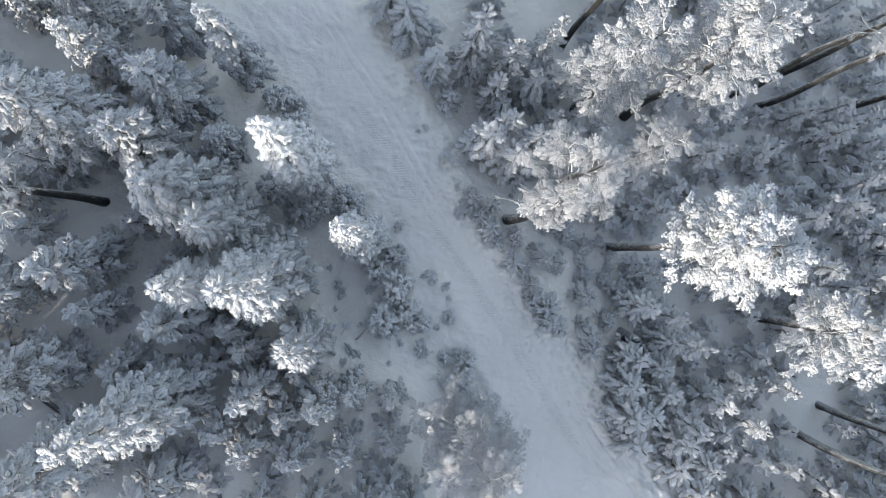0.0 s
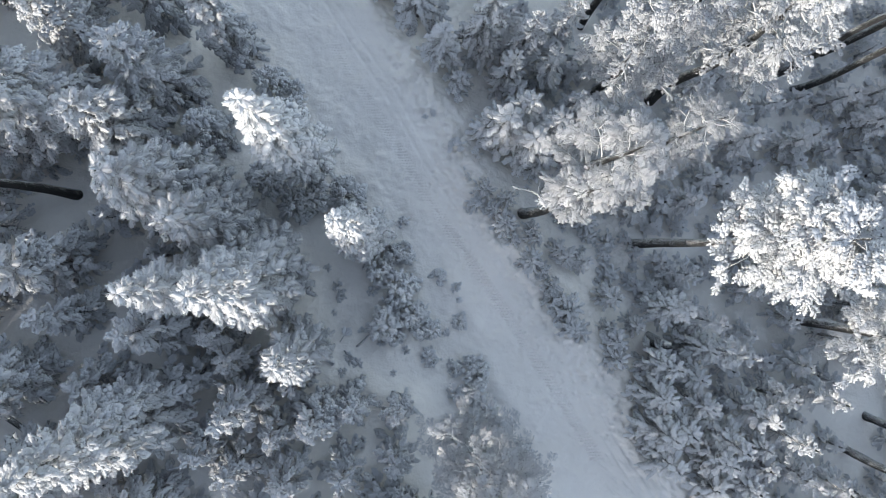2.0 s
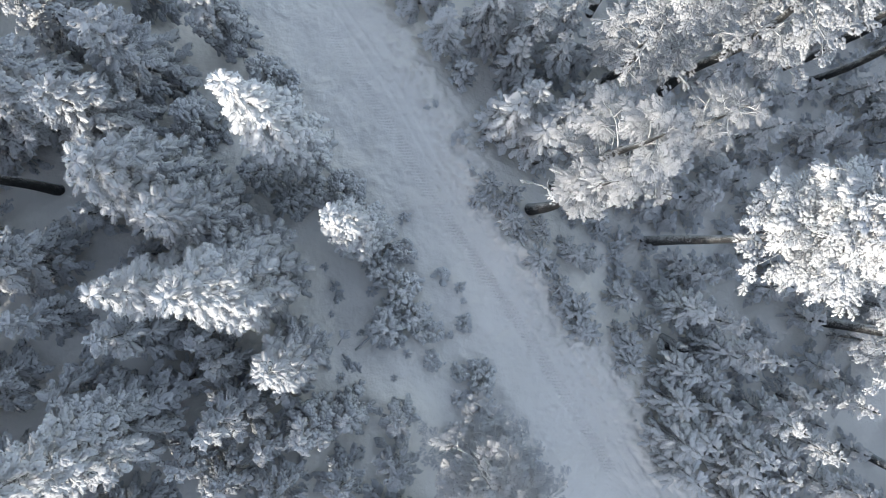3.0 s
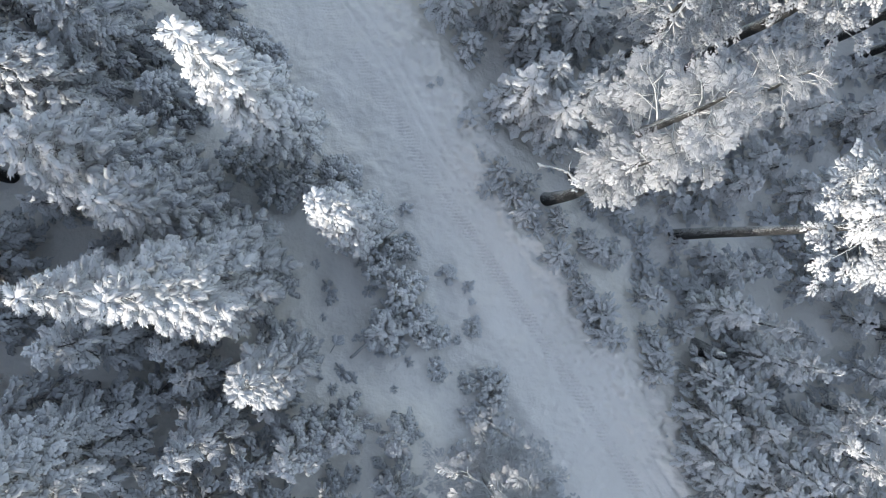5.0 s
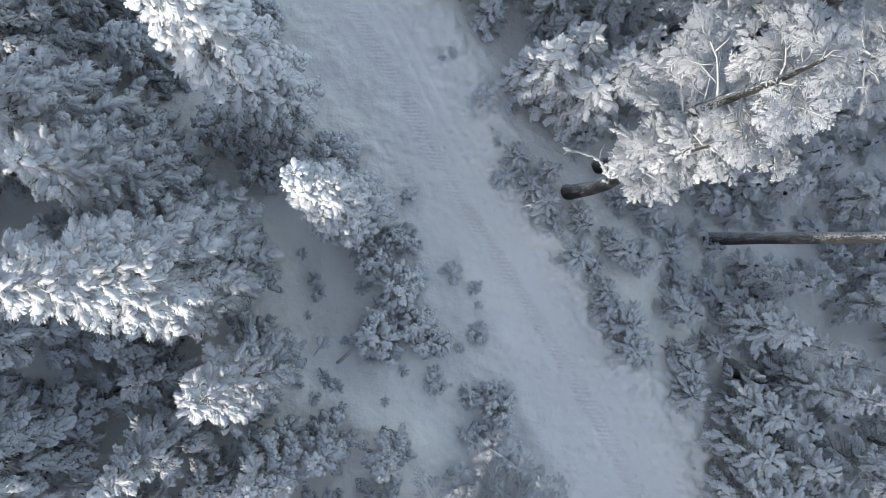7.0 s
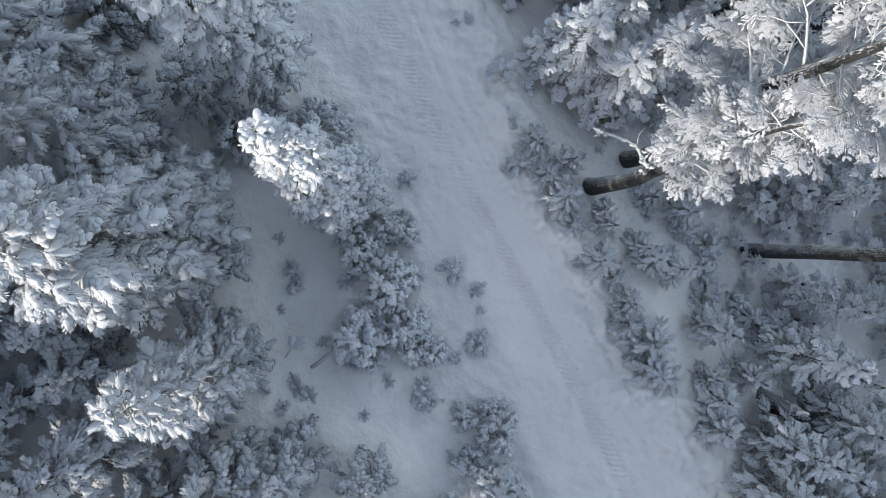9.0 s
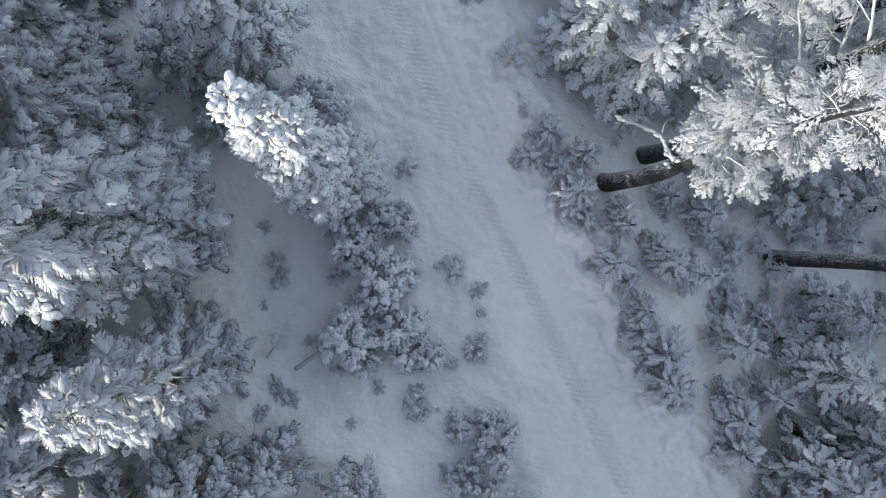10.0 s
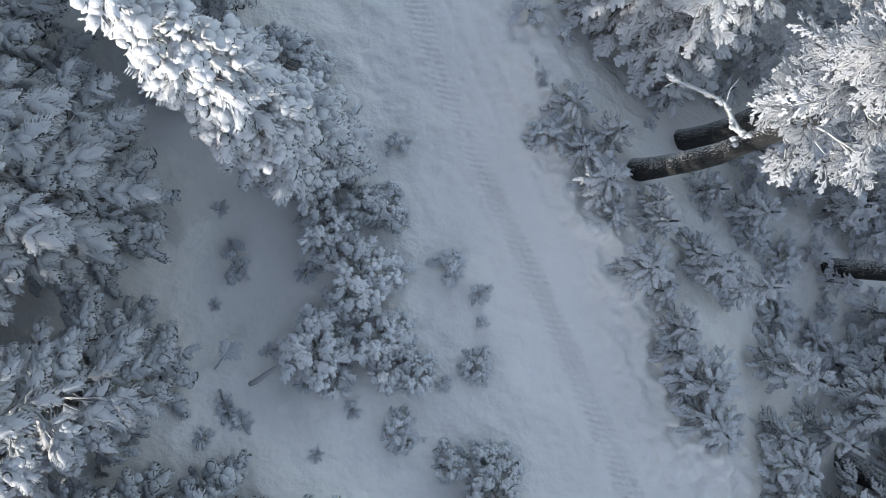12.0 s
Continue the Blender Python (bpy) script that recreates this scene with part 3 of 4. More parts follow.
def stem_line(seed, height, lean):
    """The winding middle of a pine's stem, as a function of the height above its foot."""
    kink = np.random.default_rng(seed).normal(0, 0.10, 2)
    return lambda z: np.array((lean[0] * (max(z, 0) / height) ** 1.6 + kink[0] * math.sin(z * 0.55), lean[1] * (max(z, 0) / height) ** 1.6 + kink[1] * math.sin(z * 0.5), z))


def pine_shape(seed, height, radius, start, lean=(0.0, 0.0), size=0.32, limbs=30, thick=0.28, kinds=THIN, twigs=7, lace=4, stout=1.0, open_side=None):
    """A tall bare stem with an irregular crown of rimed limbs."""
    rng = np.random.default_rng(seed)
    axis = stem_line(seed, height, lean)
    zs = np.concatenate([[-0.4, 0.0, 0.25, 0.7], np.linspace(1.4, height, 12)])
    flare = lambda z: thick * (1 + 0.14 * math.exp(-max(z, 0) / 0.4)) * (1 - 0.86 * (max(z, 0) / height) ** 1.25)
    trunk = tube([axis(z) for z in zs], [max(0.025, flare(z)) for z in zs], 14, 0.07, rng)
    sprays, boughs = [], []
    for k in range(limbs):
        u = ((k + rng.uniform(0.1, 0.9)) / limbs) ** 0.85
        z = height * (start + (0.985 - start) * u)
        az = k * 2.4 + rng.normal(0, 0.4)
        if open_side is not None:
            off = (az - open_side + math.pi) % (2 * math.pi) - math.pi
            az = open_side + math.copysign(0.85 + abs(off) * (math.pi - 0.85) / math.pi, off)
        length = radius * rng.uniform(0.5, 1.1) * (1.0 - 0.62 * u ** 1.8) * (0.72 + 0.28 * min(1, u * 4))
        rise = rng.uniform(-0.05, 0.45) + 0.35 * u
        pts, at, h, p = [axis(z)], axis(z), az, rise
        for s in range(5):
            h += rng.normal(0, 0.25)
            p = p * 0.80 + rng.normal(0, 0.15)
            at = at + length / 5 * np.array((math.cos(h) * math.cos(p), math.sin(h) * math.cos(p), math.sin(p)))
            pts.append(at)
        fat = (0.022 + 0.026 * length) * stout
        sticks = [tube(pts, np.linspace(fat, 0.009, len(pts)), 6, 0.12, rng)]
        sprays.append(spray(rng, kinds, pts[-1], h, p - 0.1, size))
        for q in range(twigs):
            f = 0.8 + 4.2 * (q + rng.uniform(0, 0.9)) / twigs
            foot = pts[int(f)] + (pts[min(5, int(f) + 1)] - pts[int(f)]) * (f - int(f))
            ha, pa = az + (1, -1)[q % 2] * rng.uniform(0.35, 1.25), rng.normal(0.05, 0.3)
            reach = 0.22 + length * rng.uniform(0.12, 0.34)
            mid = foot + reach * np.array((math.cos(ha) * math.cos(pa), math.sin(ha) * math.cos(pa), math.sin(pa)))
            bow = (foot + mid) / 2 + rng.normal(0, 0.05, 3)
            sticks.append(tube([foot, bow, mid], [fat * 0.5, fat * 0.38, 0.008], 5))
            for place, swing in ((1.0, 0.0), (0.80, 0.8), (0.55, -0.8), (0.35, 0.7))[:lace]:
                sprays.append(spray(rng, kinds, foot + (mid - foot) * place + rng.normal(0, 0.03, 3), ha + swing + rng.normal(0, 0.3), pa * 0.5 + rng.normal(0, 0.12), size * rng.uniform(0.6, 1.15), rng.normal(0, 0.12)))
        boughs.append(joined(sticks))
    return trunk, boughs, joined(sprays), None


def planted(name, shape, mats, x, y, label, category, group, sink=0.12):
    """An empty at the foot that holds trunk, boughs and crown."""
    tree = tagged(new(name), label, category, group)
    tree.location = (x, y, ground_at(x, y) - sink)
    trunk, sticks, sprays, core = shape
    if name == "pine_tree":
        part("trunk", *trunk, mats[0], tree)
        for limb in sticks:
            part("limb", *limb, mats[1], tree)
    else:
        part("trunk", *joined([trunk, *sticks]), mats[0], tree)
    part("crown", *sprays, mats[2], tree)
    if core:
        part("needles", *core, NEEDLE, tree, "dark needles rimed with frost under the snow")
    return tree


TALL = "firs beside the road"


def fir(seed, x, y, top, radius, label="tall fir heavily laden with snow beside the road", snow=FIR, **more):
    foot = ground_at(x, y) - 0.12
    return planted("fir_tree", fir_shape(seed, top - foot, radius, **more), (STEM, LIMB, snow), x, y, label, "fir tree", TALL)


def pine(seed, x, y, top, radius, start, label="tall pine with bare dark trunk and rimed crown", frost=PINE, **more):
    foot = ground_at(x, y) - 0.12
    return planted("pine_tree", pine_shape(seed, top - foot, radius, start, **more), (BARK, RIME, frost), x, y, label, "pine tree", "tall pines")


# ---- big firs on the uphill side ----
# whiter snow here makes up for sun and sky light it lacks
fir(101, -4.88, 4.02, 13.3, 1.7, "tall slender fir thickly plastered with snow, its top sunlit", snow=HEAVY, start=0.16, size=0.46, kinds=FAT[:5] + FINE[:7] + FEATHER[:3], puffs=0.06, dense=1.5, gap=0.34, bend=(0.0, 0.0))
# paler snow colour, to lift the shaded lower part
fir(102, -2.35, 0.55, 8.85, 1.5, "slim snow-plastered fir at the road's edge, top sunlit", snow=FRESH, size=0.42, full=0.73, puffs=0.1, gap=0.29, dense=1.6, bend=(-0.48, 0.38), leader=0.3)
fir(103, -6.4, -1.2, 13.5, 2.5, "large spreading fir with feathery snowy boughs", size=0.40, kinds=FINE, dense=1.6, puffs=0.08, gap=0.40)
fir(104, -8.5, -1.4, 12.5, 1.8, size=0.42, kinds=FINE, dense=1.2, gap=0.40)
fir(105, -4.85, -4.3, 8.9, 1.55, size=0.34, kinds=FINE, full=0.6, puffs=0.2, gap=0.34, dense=1.4)
fir(106, -9.8, 2.3, 10.7, 2.3, "broad rounded fir with heavy snow on every bough", size=0.40, kinds=FINE, full=0.55, puffs=0.12, dense=1.4, gap=0.40)
fir(107, -8.2, 1.1, 9.6, 2.0, "broad rounded fir with heavy snow on every bough", size=0.40, kinds=FINE, full=0.55, puffs=0.12, dense=1.4, gap=0.40)
fir(108, -12.2, 4.9, 8.3, 2.1, "broad rounded fir with heavy snow on every bough", size=0.50, kinds=FROND, full=0.5, puffs=0.12, dense=1.0, gap=0.40)
fir(109, -11.2, 7.4, 7.0, 2.0, "broad rounded fir with heavy snow on every bough", size=0.50, kinds=FROND, full=0.5, puffs=0.12, dense=1.0, gap=0.40)
fir(110, -14.8, 5.6, 12.5, 2.6, "large spreading fir with feathery snowy boughs", size=0.65, kinds=FROND, puffs=0.05, dense=1.0, gap=0.40)
fir(111, -8.4, 9.7, 8.0, 1.55, size=0.49, dense=1.0, gap=0.40)
fir(113, -11.8, 11.4, 6.2, 1.6, size=0.53, kinds=FROND, dense=1.0, gap=0.40)
fir(114, -9.2, 5.3, 3.6, 1.4, size=0.49, full=0.6, dense=1.0, gap=0.40)
fir(115, -14.2, -0.6, 9.4, 1.9, size=0.55, kinds=FROND, dense=1.0, gap=0.40)
fir(116, -13.4, -2.6, 7.8, 1.2, size=0.49, kinds=FROND, dense=1.0, gap=0.40)
fir(117, -10.0, -3.1, 9.0, 1.7, size=0.46, kinds=FROND, dense=1.0, gap=0.40)
# height raised to keep the sun off the broad firs behind
fir(118, -15.2, -5.0, 13.5, 1.8, size=0.55, kinds=FROND, dense=1.0, gap=0.40)
fir(119, -10.4, -6.3, 15.0, 2.1, "tall dense fir bristling with rime, tip sunlit", size=0.50, kinds=SPIKY, dense=1.5, puffs=0.05, gap=0.40)
fir(120, -13.6, -8.2, 14.0, 2.1, "tall dense fir bristling with rime, tip sunlit", size=0.50, kinds=SPIKY, dense=1.5, puffs=0.05, gap=0.40)
fir(121, -7.0, -6.3, 8.0, 1.4, size=0.42, kinds=FROND, dense=1.2, gap=0.40)
fir(122, -4.1, -7.1, 6.4, 1.3, size=0.42, dense=1.2, gap=0.40)
fir(123, -2.75, -6.85, 4.6, 1.15, size=0.40, puffs=0.12, dense=1.2, gap=0.40)
fir(124, -0.85, -7.2, 4.0, 1.0, size=0.38, puffs=0.12, dense=1.2, gap=0.40)
fir(125, -7.2, -8.7, 6.6, 1.3, kinds=LIGHT, size=0.49, dense=1.0, gap=0.40)
fir(126, -5.7, -7.6, 5.8, 1.3, kinds=LIGHT, size=0.44, dense=1.0, gap=0.40)
fir(127, -5.2, -9.2, 6.4, 1.35, kinds=LIGHT, size=0.46, dense=1.0, gap=0.40)
fir(128, -8.4, -7.8, 6.8, 1.35, kinds=LIGHT, size=0.46, dense=1.0, gap=0.40)
fir(129, -8.0, -3.4, 6.2, 1.3, kinds=LIGHT, size=0.49, dense=1.0, gap=0.40)
fir(130, -12.4, -5.2, 7.2, 1.4, size=0.49, kinds=FROND, dense=1.0, gap=0.40)
# made taller so its shadow covers the slim fir's lower half
fir(131, -10.4, -9.8, 11.0, 1.7, size=0.49, kinds=FROND, dense=1.0, gap=0.40)
fir(132, -17.6, 2.8, 8.0, 1.7, kinds=LIGHT, size=0.55, dense=1.0, gap=0.40)
# height raised to shade the rounded firs uphill
fir(133, -17.2, -1.6, 13.0, 1.7, kinds=LIGHT, size=0.55, dense=1.0, gap=0.40)
fir(134, -14.6, 9.2, 7.0, 1.8, kinds=LIGHT, size=0.55, dense=1.0, gap=0.40)
fir(135, -18.4, 7.2, 10.0, 2.0, kinds=LIGHT, size=0.58, dense=1.0, gap=0.40)
fir(136, -0.9, -8.9, 4.8, 1.4, kinds=LIGHT, size=0.44, dense=1.0, gap=0.40)
fir(137, -3.0, -9.4, 5.2, 1.45, kinds=LIGHT, size=0.44, dense=1.0, gap=0.40)

fir(138, -15.2, 11.4, 7.5, 1.8, kinds=LIGHT, size=0.55, dense=1.0, gap=0.40)
fir(139, -18.2, 12.2, 9.0, 1.9, kinds=LIGHT, size=0.58, dense=1.0, gap=0.40)
fir(140, -12.6, 13.6, 5.5, 1.6, kinds=LIGHT, size=0.53, dense=1.0, gap=0.40)
fir(141, -20.4, 4.6, 11.0, 1.9, kinds=LIGHT, size=0.58, dense=1.0, gap=0.40)
# added out of view and very tall, as a sun block
fir(142, -20.0, -3.0, 17.0, 1.9, kinds=LIGHT, size=0.58, dense=1.0, gap=0.40)
fir(144, -22.4, 0.6, 11.0, 1.9, kinds=LIGHT, size=0.66, lite=True)
fir(145, -22.6, 7.6, 11.0, 1.9, kinds=LIGHT, size=0.66, lite=True)
fir(146, -23.0, -6.2, 13.0, 2.0, kinds=LIGHT, size=0.66, lite=True)
fir(147, -21.6, 12.8, 9.0, 1.9, kinds=LIGHT, size=0.66, lite=True)
# another unseen sun block, taller than its neighbours
fir(143, -19.0, -8.4, 16.0, 1.9, kinds=LIGHT, size=0.58, dense=1.0, gap=0.40)

# ---- tall pines, most of them on the slope below the road ----
OLD_PINE = pine(201, 5.3, 1.6, 9.2, 0.98, 0.53, "old pine with rimed twisting limbs and bare dark trunk", lean=(1.2, 0.3), thick=0.27, limbs=17, kinds=LACE + BRUSH[:5], size=0.44, twigs=6, lace=4, stout=0.8, open_side=-2.1)
WIND_PINE = pine(202, 6.7, 2.75, 12.2, 1.85, 0.52, "old pine with rimed twisting limbs and bare dark trunk", lean=(-0.2, 0.2), thick=0.27, limbs=22, kinds=LACE, size=0.44, twigs=6, lace=4, stout=0.62, open_side=3.3)
pine(203, 11.0, 4.5, 8.3, 1.5, 0.55, thick=0.2, limbs=22, twigs=5)
# whiter rime puts the sunlight on this crown into its colour
pine(204, 11.25, 0.1, 15.6, 2.0, 0.69, "tall straight pine, sunlit rimed crown on a long bare trunk", frost=PINE_LIT, thick=0.24, limbs=40, kinds=KNOT, size=0.44, stout=0.55, twigs=7, lace=4)
pine(205, 13.1, 8.1, 12.0, 2.6, 0.48, thick=0.30, limbs=34, kinds=KNOT, size=0.42, twigs=5, lace=4)
pine(213, 9.6, 8.3, 10.5, 2.4, 0.27, thick=0.22, limbs=36, kinds=KNOT, size=0.42, twigs=5, lace=4)
pine(206, 20.0, -3.9, 9.0, 2.3, 0.45, frost=PINE_LIT, limbs=34, size=0.44, kinds=KNOT, twigs=6, lace=4, stout=0.5)
pine(207, 20.65, 9.9, 13.0, 2.0, 0.62, limbs=24, twigs=4, lace=3, size=0.40, kinds=THIN, thick=0.21)
pine(208, 22.4, 9.2, 13.0, 2.0, 0.62, limbs=24, twigs=4, lace=3, size=0.40, kinds=THIN, thick=0.21)
pine(209, 28.6, 9.2, 11.0, 2.0, 0.55, limbs=20, twigs=4, lace=3, size=0.40, kinds=THIN, thick=0.21)
pine(210, 22.2, -10.55, 13.0, 2.0, 0.60, limbs=22, twigs=4, lace=3, size=0.40, kinds=THIN, thick=0.21)
pine(211, 23.6, -9.0, 13.0, 2.0, 0.60, limbs=22, twigs=4, lace=3, size=0.40, kinds=THIN, thick=0.21)
pine(212, 2.25, -8.3, 11.0, 2.5, 0.28, "tall spiky pine covered in fine grey rime", lean=(0.6, -0.2), limbs=48, size=0.40, kinds=LACE, thick=0.2, stout=0.45, twigs=7, lace=3)
pine(214, -14.6, 2.25, 14.0, 2.2, 0.6, limbs=24, thick=0.22, twigs=4, lace=3, size=0.40, kinds=THIN)
pine(215, 24.6, 11.6, 12.0, 2.0, 0.6, limbs=20, twigs=4, lace=3, size=0.40, kinds=THIN, thick=0.21)
pine(216, 9.3, 12.3, 17.0, 2.0, 0.72, limbs=22, thick=0.2, twigs=4, lace=3, size=0.40, kinds=THIN)

# wind-blown snow sticks along one side of a stem
_tall = 12.2 - (ground_at(6.7, 2.75) - 0.12)
_line, _blown = stem_line(202, _tall, (-0.2, 0.2)), np.random.default_rng(31)
_strip = [_line(z) + (0.27 * (1 - 0.86 * (z / _tall) ** 1.25)) * 0.80 * np.array((-0.42, 0.90, 0)) + _blown.normal(0, 0.012, 3) for z in np.linspace(0.32, 0.80, 22) * _tall]
part("snow_strip", *tube(_strip, [0.02] + list(_blown.uniform(0.03, 0.07, 20)) + [0.02], 8, 0.3, _blown), RIME, WIND_PINE, "snow plastered along one side of the stem")

# a bare frosted branch hangs out from the old pine towards the road
_from = np.array(OLD_PINE.location)
_hang = np.array(((4.02, 2.47, 3.9), (4.22, 2.40, 3.86), (4.61, 2.33, 3.8), (4.95, 2.24, 3.8), (5.10, 2.16, 3.82), (5.26, 1.89, 3.9), (5.36, 1.62, 4.1))) - _from
_fork = np.array(((5.12, 2.16, 3.82), (5.14, 2.42, 3.84), (5.26, 2.62, 3.9))) - _from
_nub = np.array(((4.22, 2.40, 3.86), (4.08, 2.30, 3.84), (4.04, 2.27, 3.84))) - _from
_knots = np.random.default_rng(12)
_clots = [(CLODS[k % 8][0] * np.array((0.11, 0.085, 0.12)) * _knots.uniform(0.6, 1.15) + _hang[k % 6] + (_hang[k % 6 + 1] - _hang[k % 6]) * _knots.uniform(0, 1) + _knots.normal(0, 0.018, 3), CLODS[k % 8][1]) for k in range(34)]
_clots += [(CLODS[k][0] * np.array((0.10, 0.10, 0.09)) + _hang[6] + _knots.normal(0, 0.09, 3) - (0, 0.05, 0), CLODS[k][1]) for k in range(5)]
part("dead_branch", *joined([tube(_hang, [0.030, 0.026, 0.034, 0.032, 0.04, 0.036, 0.05], 8, 0.35, np.random.default_rng(8)), tube(_fork, [0.014, 0.012, 0.009], 6, 0.2, np.random.default_rng(9)), tube(_nub, [0.02, 0.018, 0.012], 6), *_clots]), RIME, OLD_PINE, "bare branch thick with frost")

# ---- smaller firs: a few kinds, repeated at many sizes ----
NEAR, REST, PLUMP = [], [], []


def small_kind(store, seed, height, radius, kinds, size, **more):
    store.append((height, radius, fir_shape(seed, height, radius, start=0.03, size=size, kinds=kinds, **more), []))


for k in range(3):
    small_kind(REST, 300 + k, 5.4, 1.1, LIGHT, 0.40, gap=0.42, dense=0.9, puffs=0.0, droop=0.3, lite=True, leader=0.25)
    small_kind(REST, 310 + k, 3.4, 0.9, LIGHT, 0.34, gap=0.36, dense=0.95, puffs=0.0, droop=0.3, lite=True, leader=0.25)
    small_kind(REST, 320 + k, 1.9, 0.62, LIGHT, 0.28, gap=0.27, dense=1.0, puffs=0.0, droop=0.3, lite=True, leader=0.2)
    small_kind(NEAR, 330 + k, 3.4, 1.0, FEATHER, 0.33, gap=0.30, dense=1.05, puffs=0.0, droop=0.35, lite=True, leader=0.45)
    small_kind(NEAR, 360 + k, 5.6, 1.2, FEATHER, 0.42, gap=0.38, dense=1.0, puffs=0.03, droop=0.3, lite=True, leader=0.4)
    small_kind(NEAR, 340 + k, 2.0, 0.8, FEATHER, 0.27, gap=0.22, dense=1.15, puffs=0.0, droop=0.3, lite=True, leader=0.35)
    NEAR.append((0.9, 0.5, clump_shape(370 + k, 0.9, 0.5, 0.20, FEATHER, 0.7, 0.5), []))
    small_kind(NEAR, 380 + k, 1.35, 0.75, FEATHER, 0.24, gap=0.17, dense=1.2, puffs=0.0, droop=0.25, lite=True, leader=0.3)
    PLUMP.append((2.2, 0.8, clump_shape(350 + k, 2.2, 0.8, 0.27, PUFF, 0.5, 0.46, 0.2), []))
    PLUMP.append((1.3, 0.6, clump_shape(355 + k, 1.3, 0.6, 0.24, PUFF, 0.5, 0.46, 0.2), []))

_pick = random.Random(11)


def small(x, y, top, radius):
    """A young fir whose tip stands at the height top."""
    foot = ground_at(x, y) - 0.10
    tall = max(0.7, top - foot)
    c = x * ACROSS[0] + y * ACROSS[1]
    pool = PLUMP if -5 < c < 2 and tall < 4.5 else NEAR if 2 <= c < 9.0 else REST
    radius *= 1.10 if pool is PLUMP else 1.28 if pool is NEAR else 1.08
    fits = sorted(pool, key=lambda s: abs(math.log(s[0] / tall)))[:3]
    height, wide, shape, made = _pick.choice(fits)
    m = Matrix.LocRotScale((x, y, foot), Euler((radians(_pick.uniform(-3, 3)), radians(_pick.uniform(-3, 3)), _pick.uniform(0, 6.28))), (radius / wide, radius / wide, tall / height))
    if not made:
        tree = planted("young_fir", shape, (STEM, LIMB, HEAVY if pool is PLUMP else FRESH if pool is NEAR else FIR), x, y, "young fir covered in snow and rime", "fir tree", "young firs")
        tree.matrix_basis = m
        made.append(tree)
        return tree
    first = made[0]
    return copy_thing(first, m @ Matrix.Diagonal((1 / first.scale[0], 1 / first.scale[1], 1 / first.scale[2], 1)))


def sapling(x, y, tall, radius):
    return small(x, y, ground_at(x, y) + tall, radius)


# below the road
small(20.2, -11.5, 1.6, 1.1), small(16.7, -10.8, 0.8, 1.1), small(21.5, 6, -2.6, 1.1), small(20.2, 5.4, -1.4, 1.1)
small(20.9, 4.6, -3.6, 1), small(17.6, 7.1, -2.8, 1), small(15.6, 0.6, -2.6, 0.9), small(4.3, 5.5, 2.4, 1.49)
small(6.7, 5.6, 2.4, 1.15), small(3.45, 5.9, 0.8, 0.78), small(5.5, 5.1, 2, 1.43), small(5.4, 6.7, 2.2, 1.1)
small(8, 7, 1.2, 0.9), small(1.15, 9.8, 1.9, 1.04), small(3.2, 10.5, 4.6, 1.2), small(2.2, 8.3, -0.7, 0.72)
small(0.2, 12.2, 2, 1.43), small(5.4, 10.3, 3.2, 1.3), small(4.6, 8.6, 1, 0.9), small(6.6, 8.6, 1.4, 1.1)
small(-1, 13.6, 2.2, 1.43), small(7.4, 11.2, 2.5, 1.2), small(9, 9.6, 1, 1.1), small(13.6, -11.2, 2.2, 1.3)
small(14.8, -12.6, 2.2, 1.3)
sapling(3.3, 2.75, 1.4, 0.56), sapling(2.98, 1.98, 0.7, 0.42), sapling(4.4, 2.2, 1.5, 0.5), sapling(3.75, 1.75, 1.1, 0.5), sapling(4.24, 1.06, 1.3, 0.68)
sapling(4.62, 0.3, 0.7, 0.36), sapling(5.59, 0.78, 1.15, 0.44), sapling(5.69, 0.38, 1.37, 0.46), sapling(5.49, -0.73, 1.58, 0.62)
sapling(6.05, -1.22, 0.94, 0.38), sapling(7.27, -0.55, 1.94, 0.68), sapling(8.02, -0.82, 2.59, 0.56), sapling(6.91, -0.17, 1.58, 0.54)
sapling(6.49, -1.96, 1.15, 0.48), sapling(6.54, -2.52, 0.94, 0.44), sapling(7.1, -3.02, 1.3, 0.78), sapling(7.24, -3.75, 1.58, 0.64)
sapling(7.76, -4.05, 0.94, 0.46), sapling(9.52, -1.45, 0.8, 0.47), sapling(10.73, -1.81, 0.6, 0.36), sapling(11.19, -1.05, 0.6, 0.34)
sapling(11.28, -2.23, 0.8, 0.5), sapling(9.3, -2.4, 2.45, 0.68), sapling(9.18, -3.98, 1.44, 0.46), sapling(9.42, -4.54, 1.58, 0.68)
sapling(9.38, -5.33, 1.44, 0.72), sapling(10.68, -3.86, 2.1, 0.62), sapling(7.28, 1.52, 1.5, 0.5), sapling(8.57, 1.19, 1.8, 0.64)
sapling(10.12, 1.87, 1.2, 0.54), sapling(8.77, 0.51, 0.8, 0.44), sapling(11.14, 1.63, 2, 0.82), sapling(10.71, 0.41, 0.7, 0.44)
sapling(11.18, -0.24, 1.3, 0.54), sapling(12.38, -0.86, 1.8, 0.82), sapling(7.64, 4.19, 1.1, 0.46), sapling(12.08, -3.09, 5.2, 1.05)
sapling(13.6, -3.4, 5.4, 1.05), sapling(11.36, -5.7, 4.2, 0.97), sapling(14.15, -5, 6.3, 1.17), sapling(13.35, -4.8, 4, 1.02)
sapling(16.45, -4.56, 2.5, 0.83), sapling(10.94, -6.83, 3.7, 1.06), sapling(10.75, -8.23, 3.7, 1.14), sapling(10.95, -9.36, 3.4, 1.1)
